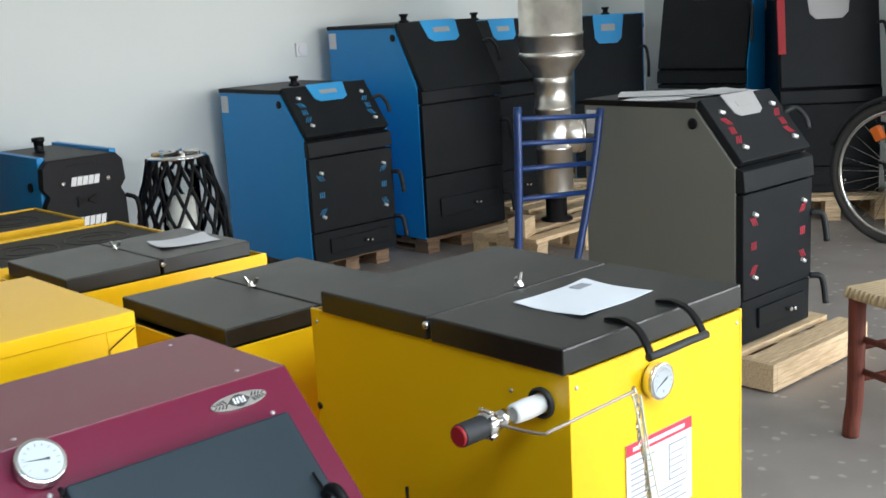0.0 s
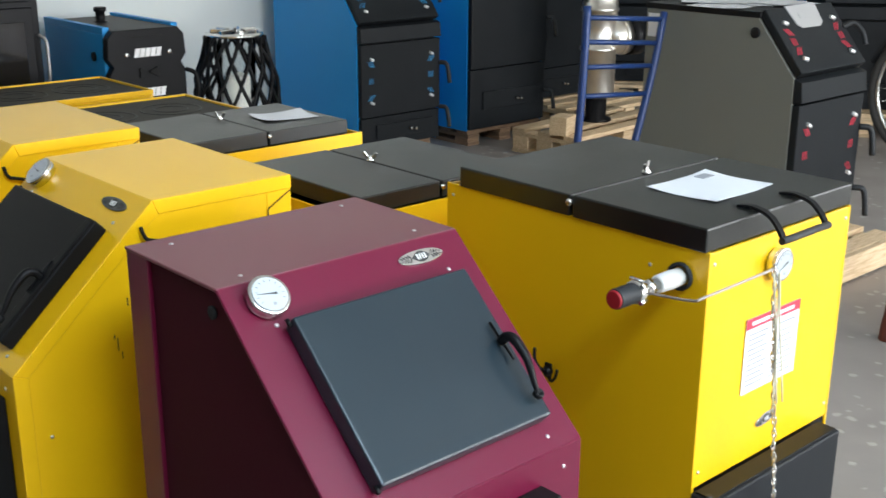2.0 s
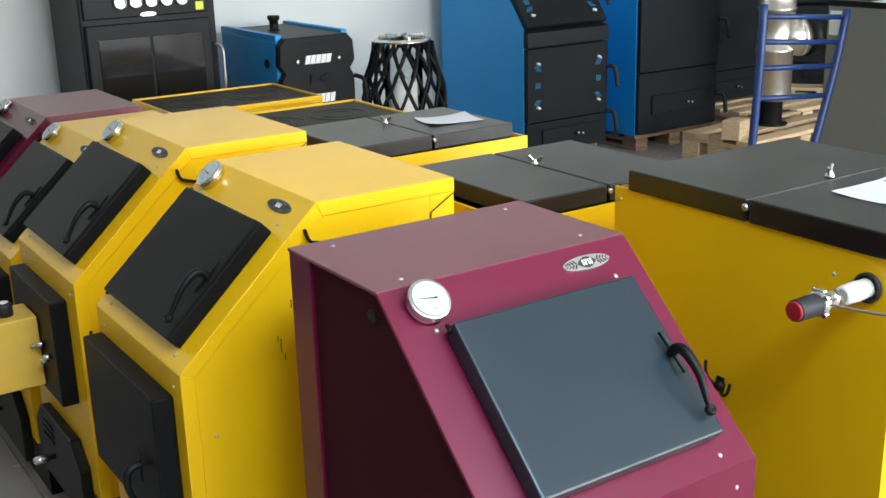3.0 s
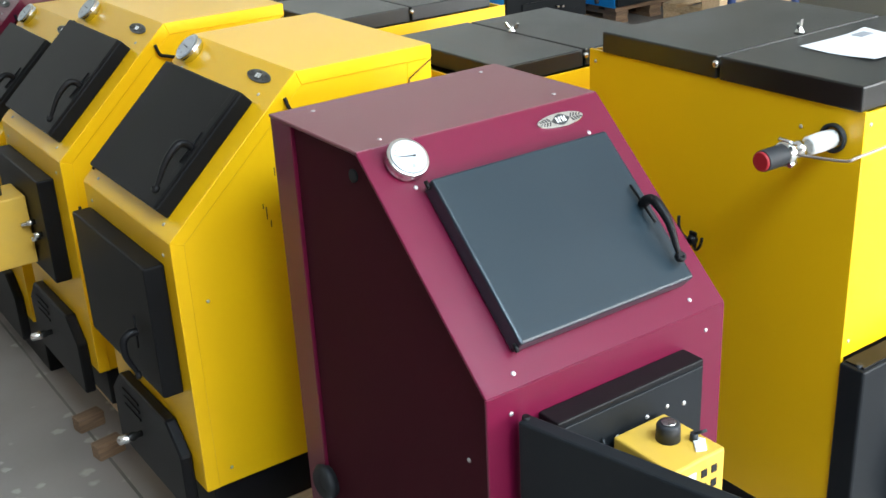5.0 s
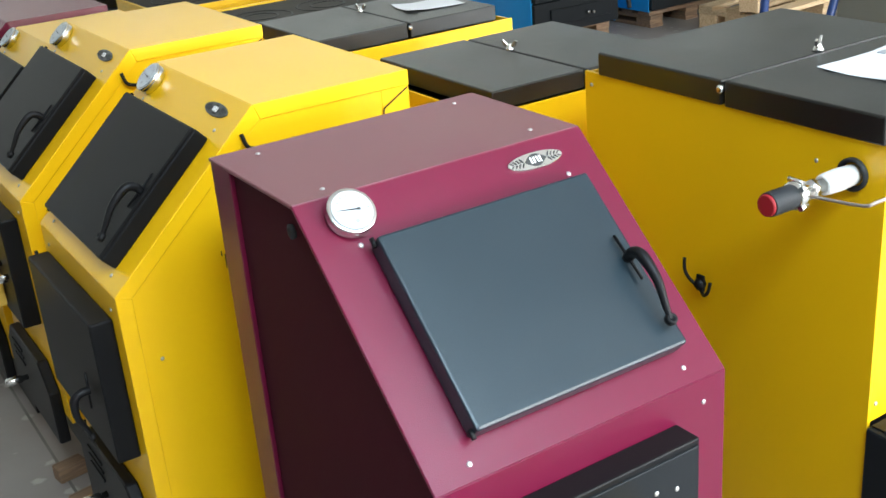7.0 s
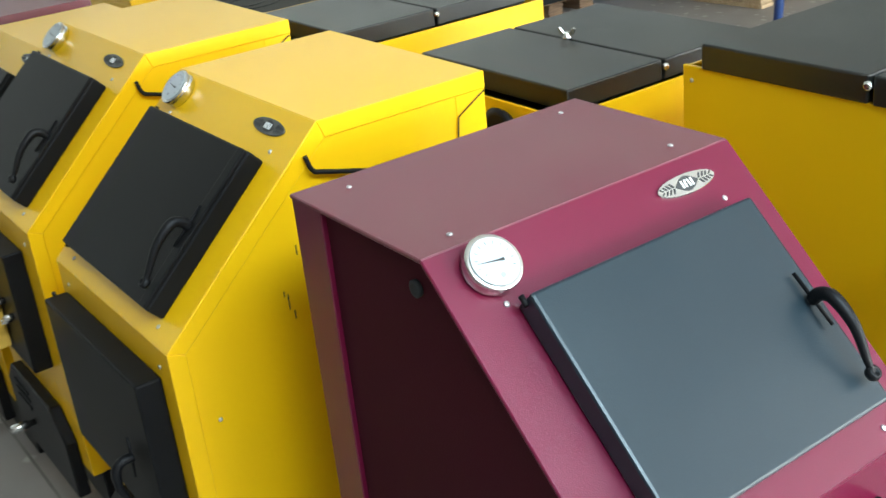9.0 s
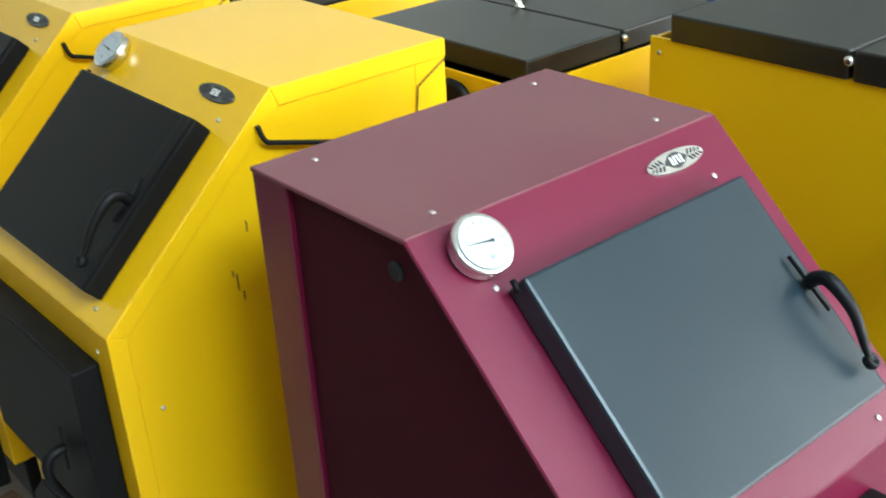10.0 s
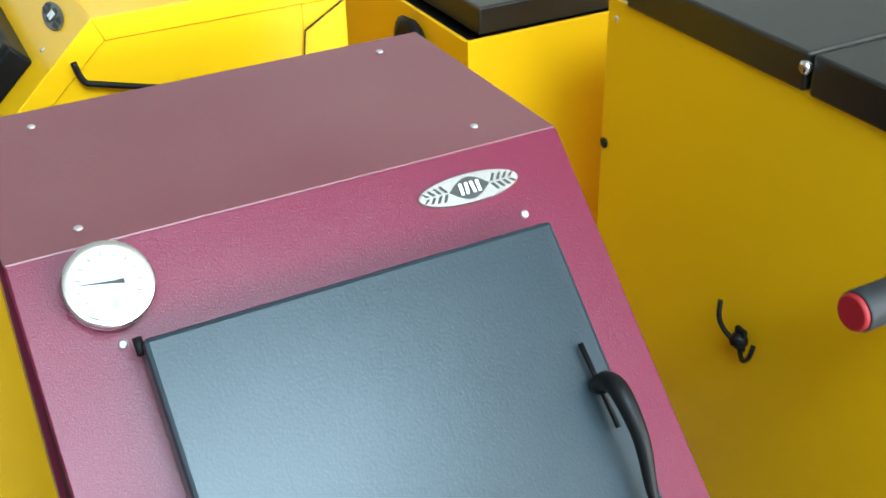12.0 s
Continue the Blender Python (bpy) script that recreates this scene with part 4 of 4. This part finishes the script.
# ---- pallets ----
def pallet(m, w, d, label="pale pine pallet under a boiler", h=0.14, fascia=False, wood=None):
    th = thing("pallet", m, label, "pallet", "wooden pallets")
    n = max(3, int(d / 0.13))
    for k in range(n):
        y = -d / 2 + 0.05 + k * (d - 0.1) / (n - 1)
        part("deck_board", box((-w / 2, y - 0.045, h - 0.022), (w / 2, y + 0.045, h), 0.002), wood or PINE, th)
    for x in (-w / 2 + 0.05, 0, w / 2 - 0.05):
        part("stringer", box((x - 0.045, -d / 2, h - 0.045), (x + 0.045, d / 2, h - 0.0225), 0.002), wood or PINE, th)
        for y in (-d / 2 + 0.06, 0, d / 2 - 0.06):
            part("block", box((x - 0.045, y - 0.055, 0.02), (x + 0.045, y + 0.055, h - 0.0455), 0.002), wood or PINE, th)
        part("bottom_board", box((x - 0.045, -d / 2, 0), (x + 0.045, d / 2, 0.0195), 0.002), wood or PINE, th)
    if fascia:
        part("fascia_board", box((-w / 2, -d / 2 - 0.025, 0.01), (w / 2, -d / 2 - 0.001, h), 0.002), wood or PINE, th)
        part("fascia_board", box((-w / 2 - 0.025, -d / 2 - 0.025, 0.01), (-w / 2 - 0.001, d / 2, h), 0.002), wood or PINE, th)
    return th


# ---- larger boilers on pallets, front to -y ----
def tall_boiler(m, colour, label, w, d, knee, top, knee_y, trim, bolts=True, foot=0.0, marks=None, handle=True, lid_paper=False, simple=False, cap=True, hood=False, seam=0.27):
    th = thing("pellet_boiler", m, label, "boiler", "tall boilers")
    x0, x1 = -w / 2, w / 2
    prof = [(0.02, foot), (0.02, knee), (knee_y, top - 0.02), (d, top - 0.02), (d, foot)]
    for s in (-1, 1):
        a, b = sorted((s * w / 2, s * (w / 2 - 0.012)))
        part("side_panel", prism(prof, a, b, "x", 0.0015), colour, th)
    part("back_panel", box((x0 + 0.012, d - 0.01, foot), (x1 - 0.012, d, top - 0.02)), colour, th)
    part("core", prism([(0.03, foot + 0.01), (0.03, knee - 0.005), (knee_y + 0.005, top - 0.03), (d - 0.012, top - 0.03), (d - 0.012, foot + 0.01)], x0 + 0.0125, x1 - 0.0125, "x"), BLACK, th)
    part("top_plate", box((x0 - 0.004, knee_y - 0.01, top - (0.075 if simple else 0.022)), (x1 + 0.004, d + 0.004, top), 0.003), trim if simple else BLACK, th, "flat top plate")
    # sloped upper door
    ang = math.atan2(top - 0.02 - knee, knee_y - 0.02)
    L = math.hypot(top - 0.02 - knee, knee_y - 0.02)
    base_m = pose(0, 0.02, knee, math.degrees(ang), 0, 0)
    up = part("upper_door", box((x0 + 0.006, -0.035 if hood else 0.0, 0.004), (x1 - 0.006, L + 0.012, 0.034), 0.004), PANELBLACK, th, "", base_m)
    if hood:
        part("hood_edge", box((x0 + 0.006, -0.037, -0.03), (x1 - 0.006, -0.012, 0.0045), 0.003), PANELBLACK, up)
    part("name_plate", prism([(-w * 0.22, L + 0.014), (w * 0.22, L + 0.014), (w * 0.19, L * 0.74), (w * 0.13, L * 0.68), (-w * 0.13, L * 0.68), (-w * 0.19, L * 0.74)], 0.032, 0.038, "z", 0.001), trim, up)
    part("name_bar", box((-w * 0.10, L * 0.83, 0.038), (w * 0.10, L * 0.91, 0.0395)), LIGHTGREY, up)
    if handle:
        part("door_handle", tube(curve_points([(w / 2 - 0.02, L * 0.62, 0.03), (w / 2 + 0.015, L * 0.6, 0.06), (w / 2 + 0.03, L * 0.42, 0.065), (w / 2 + 0.03, L * 0.25, 0.05)], 6), 0.010, 8), RUBBER, up)
    # mid lip and lower door
    part("lip", prism([(0.02, knee), (-0.012, knee - 0.012), (-0.020, knee - 0.085), (0.02, knee - 0.09)], x0 + 0.002, x1 - 0.002, "x", 0.002), PANELBLACK, th)
    z1, z0 = knee - 0.095, foot + (knee - foot) * seam
    dz = 0.06 if hood else 0.0
    low = part("fire_door", box((x0 + 0.004, -0.012, z0), (x1 - 0.004, 0.02, z1), 0.004), PANELBLACK, th)
    part("ash_panel", box((x0 + 0.004, -0.006, foot + 0.01), (x1 - 0.004, 0.02, z0 - 0.006), 0.004), PANELBLACK, th)
    ashd = part("ash_drawer", box((x0 + 0.10, -0.018, foot + 0.055 + dz), (x1 - 0.06, -0.004, foot + 0.130 + dz * 1.5), 0.003), PANELBLACK, th)
    part("drawer_knob", lathe([(0.008, 0), (0.007, 0.014), (0.010, 0.016), (0.006, 0.024)], 12, pose(0.05, -0.018, foot + 0.09 + dz * 1.2, 90)), CHROME, ashd)
    part("drawer_knob", lathe([(0.008, 0), (0.007, 0.012), (0.009, 0.014), (0.006, 0.020)], 12, pose(0.085, -0.018, foot + 0.085 + dz * 1.2, 90)), CHROME, ashd)
    if handle:
        for z in (z0 + (z1 - z0) * 0.52, foot + 0.13):
            part("lever", tube(curve_points([(w / 2 - 0.01, -0.01, z + 0.05), (w / 2 + 0.012, -0.045, z + 0.045), (w / 2 + 0.02, -0.055, z), (w / 2 + 0.025, -0.06, z - 0.06)], 5), 0.012, 8), RUBBER, th)
    if bolts:
        for x in (x0 + 0.07, x1 - 0.07):
            for f in (0.2, 0.8):
                part("bolt", tube([(x - 0.010, -0.017, z0 + (z1 - z0) * f + 0.005), (x + 0.010, -0.019, z0 + (z1 - z0) * f - 0.005)], 0.0075, 10), BRIGHTZINC, low)
                part("bolt", tube([(x - 0.010, L * (0.2 + 0.58 * (f > 0.5)) + 0.005, 0.039), (x + 0.010, L * (0.2 + 0.58 * (f > 0.5)) - 0.005, 0.041)], 0.0075, 10), BRIGHTZINC, up)
            for f, lean in ((0.27, 0.011), (0.5, 0.0), (0.73, -0.011)):
                lean *= 1 if x < 0 else -1
                for j in range(3):
                    o = (j - 1) * 0.0125
                    z, yv = z0 + (z1 - z0) * f, L * (0.16 + 0.66 * f)
                    part("stripe", prism([(x + o - 0.0018 - lean, z - 0.015), (x + o + 0.0018 - lean, z - 0.015), (x + o + 0.0018 + lean, z + 0.015), (x + o - 0.0018 + lean, z + 0.015)], -0.0135, -0.0118, "y"), marks, low)
                    part("stripe", prism([(x + o - 0.0018 - lean, yv - 0.015), (x + o + 0.0018 - lean, yv - 0.015), (x + o + 0.0018 + lean, yv + 0.015), (x + o - 0.0018 + lean, yv + 0.015)], 0.0338, 0.0355, "z"), marks, up)
    for s in (-1, 1):
        part("side_port", lathe([(0.020, 0), (0.020, 0.004), (0.012, 0.006)], 20, pose(s * w / 2, knee_y * 0.85 + 0.035, top - 0.075, 0, s * 90, 0)), BLACK, th)
    part("tag", box((x0 - 0.0015, d - 0.075, top - 0.13), (x0, d - 0.01, top - 0.04)), PAPER, th, "white tag on the side")
    if cap:
        part("flue_cap", lathe([(0.03, top), (0.03, top + 0.012), (0.018, top + 0.014), (0.018, top + 0.035), (0.026, top + 0.036), (0.026, top + 0.05)], 16, pose(-0.02, d * 0.55, 0)), BLACK, th)
    return th


for dy, z, h in ((0.170, 0.55, 0.022), (0.176, 0.535, 0.012), (0.192, 0.62, 0.014), (0.165, 0.57, 0.008)):
    part("scuff_mark", box((0.1983, dy, z), (0.1990, dy + 0.0016, z + h)), INK, ROWY[0])
for x, y in ((0.232, 2.15), (0.228, 2.01)):
    tagged(part("wood_block", box((-0.032, -0.018, 0), (0.032, 0.018, 0.036), 0.004), SHADEPINE, None, "", pose(x, y, FLOOR, 0, 0, 10)), "short wood block on the floor under a boiler, coloured as in shade", "wood block", "offcuts under the boilers")
pallet(pose(0.53, 1.865, FLOOR), 0.46, 0.96, "pale pine pallet under two yellow boilers", 0.139)
PH = 0.0
tall_boiler(pose(3.503, 4.40, PH), BLUE, "blue boiler with a black bolted front", 0.551, 0.76, 0.598, 0.848, 0.20, SKYBLUE, True, -0.05, SKYBLUE)
pallet(pose(3.54, 4.84, FLOOR), 0.52, 0.70, "pine pallet under a blue boiler, coloured as in shade", 0.089, wood=SHADEPINE)
tall_boiler(pose(4.318, 4.40, PH), BLUE, "tall blue boiler with a plain black front", 0.62, 0.78, 0.792, 1.138, 0.19, SKYBLUE, False, -0.05, hood=True, seam=0.42)
pallet(pose(4.34, 4.82, FLOOR), 0.62, 0.78, "pine pallet under a tall blue boiler, coloured as in shade", 0.089, wood=SHADEPINE)
tall_boiler(pose(5.02, 4.66, PH), BLUE, "blue boiler with a light blue plate", 0.52, 0.55, 0.74, 1.12, 0.12, SKYBLUE, False, 0.0, simple=True)
pallet(pose(5.2, 4.62, FLOOR), 0.84, 0.86, "pale pine pallet with broken boards")
# grey boiler
gb = tall_boiler(pose(3.525, 1.945, PH), GREY, "grey boiler with red stripes on its black front", 0.47, 0.69, 0.618, 0.842, 0.186, LIGHTGREY, True, -0.032, REDPRINT, cap=False)
pallet(pose(3.545, 2.24, FLOOR), 0.64, 0.92, fascia=True, h=0.1075)
for k, (x, y, z, rz, w, h) in enumerate(((3.43, 2.36, 0.8425, 14, 0.30, 0.22), (3.61, 2.28, 0.8450, -18, 0.30, 0.21), (3.50, 2.44, 0.8475, 36, 0.22, 0.30), (3.60, 2.25, 0.8500, 6, 0.21, 0.15))):
    tagged(part("paper", curled_sheet(w, h, 0.004, 20 + k), PAPER, None, "", pose(x, y, z, 0, 0, rz)), "loose white printed paper lying on a boiler", "paper", "papers on the grey boiler")

# boilers along the end wall, front to -x
for yc, xf, w, knee, top, colour, trim, yaw, label in (
        (4.66, 5.95, 0.47, 0.53, 1.10, BLUE, SKYBLUE, -52, "blue and black boiler with a light blue plate"),
        (3.96, 6.0, 0.60, 0.74, 1.38, BLUE, SKYBLUE, -80, "tall blue and black boiler by the end wall"),
        (3.13, 6.1, 0.58, 0.63, 1.22, BLACK, LIGHTGREY, -50, "black boiler with red trim and a grey plate"),
        (2.45, 6.2, 0.60, 0.63, 1.22, BLACK, LIGHTGREY, -66, "black boiler with a grey plate")):
    eb = tall_boiler(pose(xf, yc, PH, 0, 0, yaw), colour, label, w, 0.6, knee, top, 0.16, trim, False, 0.0, simple=True)
    if yaw == -50:
        leaf = [c for c in eb.children if c.name.startswith("upper_door")][0]
        part("red_trim", box((-w / 2 - 0.004, 0.20, 0.004), (-w / 2 + 0.040, 0.56, 0.040), 0.003), RED, leaf, "red side trim")
    pallet(pose(xf, yc, FLOOR, 0, 0, yaw) @ pose(0, 0.30, 0), w + 0.08, 0.86)

# ---- stainless flue pipe ----
fl = thing("flue_pipe", pose(4.64, 4.0, 0.0005), "stainless steel flue pipe standing on a pallet", "flue pipe")
part("wide_pipe", lathe([(0.172, 0.93), (0.174, 0.935), (0.174, 1.02), (0.179, 1.022), (0.179, 1.045), (0.174, 1.048), (0.174, 1.9)], 40), STAINLESS, fl)
part("reducer", lathe([(0.101, 0.80), (0.103, 0.81), (0.172, 0.905), (0.181, 0.915), (0.181, 0.94), (0.172, 0.945)], 40), STAINLESS, fl)
part("lower_pipe", lathe([(0.080, 0.135), (0.096, 0.145), (0.099, 0.16), (0.099, 0.40), (0.105, 0.403), (0.105, 0.42), (0.099, 0.422), (0.099, 0.62), (0.105, 0.623), (0.105, 0.64), (0.099, 0.642), (0.099, 0.76), (0.106, 0.77), (0.106, 0.80), (0.099, 0.81)], 36), STAINLESS, fl)
part("tee_branch", tube([(0.02, -0.01, 0.47), (0.19, -0.07, 0.475)], 0.098, 28), STAINLESS, fl)
part("branch_collar", tube([(0.120, -0.045, 0.4729), (0.145, -0.054, 0.4736)], 0.104, 28), STAINLESS, fl)
part("branch_seal", tube([(0.165, -0.061, 0.4742), (0.235, -0.086, 0.4765)], 0.108, 28), BLACK, fl, "black rubber cap on the branch")
# Black foot is an added support; only shadow lies below the pipe end
part("foot", lathe([(0.09, 0.0), (0.09, 0.012), (0.06, 0.02), (0.06, 0.135), (0.05, 0.137)], 24), BLACK, fl)
pallet(pose(4.62, 3.98, FLOOR, 0, 0, 4), 0.95, 0.46, "pale pine pallet under a flue pipe")
tagged(part("wood_block", box((-0.07, -0.05, 0), (0.07, 0.05, 0.10), 0.004), PINE, None, "", pose(4.20, 3.86, 0.0005, 0, 0, 20)), "loose pine block lying on a pallet", "wood block")

# ---- blue tube chair back ----
ch = thing("chair_back_frame", pose(3.0, 2.52, FLOOR) @ Matrix.Diagonal((1.11, 1.11, 1.11, 1)), "blue tubular chair back with cross rungs, on added foot bars", "rack")
part("post", tube(curve_points([(-0.225, 0.02, 0.0), (-0.206, 0.0, 0.46), (-0.196, -0.005, 0.72), (-0.186, 0.0, 0.905)], 6), 0.0135, 10), CHAIRBLUE, ch)
part("post", tube(curve_points([(-0.02, 0.02, 0.0), (0.085, 0.0, 0.375), (0.170, -0.005, 0.66), (0.222, 0.0, 0.860)], 6), 0.0135, 10), CHAIRBLUE, ch)
for za, zb, xb in ((0.868, 0.836, 0.212), (0.790, 0.756, 0.192), (0.708, 0.680, 0.172), (0.612, 0.585, 0.146)):
    part("rung", tube([(-0.192, 0.0, za), (xb, 0.0, zb)], 0.0085, 10), CHAIRBLUE, ch)
# Foot bars are added so that the two posts stand
part("foot_bar", tube([(-0.225, -0.16, 0.012), (-0.225, 0.20, 0.012)], 0.012, 8), CHAIRBLUE, ch)
part("foot_bar", tube([(-0.02, -0.16, 0.012), (-0.02, 0.20, 0.012)], 0.012, 8), CHAIRBLUE, ch)

# ---- wooden chair with rush seat ----
wc = thing("wooden_chair", pose(3.165, 1.14, FLOOR, 0, 0, -20) @ Matrix.Diagonal((1.06, 1.06, 1.015, 1)), "red-brown wooden chair with a woven rush seat", "chair")
for x, y, h in ((-0.19, 0.17, 0.44), (0.19, 0.17, 0.44), (-0.17, -0.17, 0.44), (0.17, -0.17, 0.44)):
    part("leg", tube(curve_points([(x * 1.04, y * 1.04, 0), (x * 1.03, y * 1.03, 0.05), (x, y, 0.14), (x, y, 0.40), (x, y, h)], 4), 0.024, 8, radii=None), REDWOOD, wc)
for z in (0.18, 0.28):
    for s in (-1, 1):
        part("stretcher", tube([(-0.18, s * 0.17, z), (0.18, s * 0.17, z)], 0.010, 8), REDWOOD, wc)
        part("stretcher", tube([(s * 0.18, -0.17, z + 0.03), (s * 0.18, 0.17, z + 0.03)], 0.010, 8), REDWOOD, wc)
seat = part("seat", box((-0.215, -0.20, 0.43), (0.215, 0.205, 0.462), 0.012), RUSH, wc, "woven rush seat")
for k in range(22):
    y = -0.19 + k * 0.018
    part("rush_strand", tube([(-0.217, y, 0.44), (-0.212, y, 0.464), (0.0, y * 0.98, 0.468), (0.212, y, 0.464), (0.217, y, 0.44)], 0.0065, 6), RUSH, wc)

# ---- bicycle ----
bk = thing("bicycle", pose(5.60, 2.39, FLOOR, 0, 0, 90) @ Matrix.Diagonal((1.1, 1.1, 1.1, 1)), "bicycle with grey tyres parked by the boilers", "bicycle")
WR = 0.33


def wheel(x):
    ring = [(x + WR * math.cos(a), 0, 0.34 + WR * math.sin(a)) for a in [2 * math.pi * k / 48 for k in range(48)]]
    w = part("wheel", tube(ring, 0.020, 10, closed=True), TYRE, bk, "grey worn tyre")
    rim = [(x + 0.302 * math.cos(a), 0, 0.34 + 0.302 * math.sin(a)) for a in [2 * math.pi * k / 48 for k in range(48)]]
    part("rim", tube(rim, 0.011, 8, closed=True), CHROME, w)
    part("hub", tube([(x, -0.045, 0.34), (x, 0.045, 0.34)], 0.018, 12), CHROME, w)
    for k in range(28):
        a = 2 * math.pi * k / 28
        s = 0.03 if k % 2 else -0.03
        part("spoke", tube([(x + 0.016 * math.cos(a + 0.6), s, 0.34 + 0.016 * math.sin(a + 0.6)), (x + 0.296 * math.cos(a), 0, 0.34 + 0.296 * math.sin(a))], 0.0014, 4), CHROME, w)
    part("reflector", box((-0.035, -0.024, -0.02), (0.035, 0.024, 0.02), 0.004, pose(x + 0.11, 0, 0.34 + 0.19, 0, -60, 0)), ORANGE, w, "orange reflector")
    return w


wheel(0.07)
wheel(-0.97)
for a, b in (((-0.40, 0, 0.30), (-0.55, 0, 0.75)), ((-0.40, 0, 0.30), (-0.05, 0, 0.68)), ((-0.53, 0, 0.70), (-0.06, 0, 0.72)), ((-0.40, 0, 0.30), (-0.97, 0.05, 0.34)), ((-0.53, 0, 0.70), (-0.97, 0.05, 0.34)), ((-0.02, 0, 0.80), (0.07, 0.055, 0.34)), ((-0.02, 0, 0.80), (0.07, -0.055, 0.34))):
    part("frame_tube", tube([a, b], 0.015, 10), BLACK, bk)
part("saddle", box((-0.68, -0.06, 0.86), (-0.44, 0.06, 0.90), 0.02), RUBBER, bk)
part("seat_post", tube([(-0.54, 0, 0.73), (-0.56, 0, 0.87)], 0.012, 8), CHROME, bk)
part("handlebar", tube(curve_points([(-0.08, -0.28, 0.96), (-0.02, -0.18, 0.95), (0.0, 0, 0.93), (-0.02, 0.18, 0.95), (-0.08, 0.28, 0.96)], 6), 0.012, 8), CHROME, bk)
part("stem", tube([(-0.02, 0, 0.80), (0.0, 0, 0.93)], 0.014, 8), CHROME, bk)
part("mudguard", tube([(0.07 + 0.365 * math.cos(a), 0, 0.34 + 0.365 * math.sin(a)) for a in [radians(20 + 8 * k) for k in range(18)]], 0.014, 6), RUBBER, bk)

# wall socket
so = tagged(part("wall_socket", box((-0.04, -0.012, -0.04), (0.04, 0, 0.04), 0.004), WHITE, None, "", pose(3.89, NORTH, 1.015)), "white double socket on the wall", "socket")
part("socket_face", lathe([(0.026, 0), (0.025, 0.004), (0.021, 0.001)], 20, pose(0, -0.012, 0, 90)), WHITE, so)
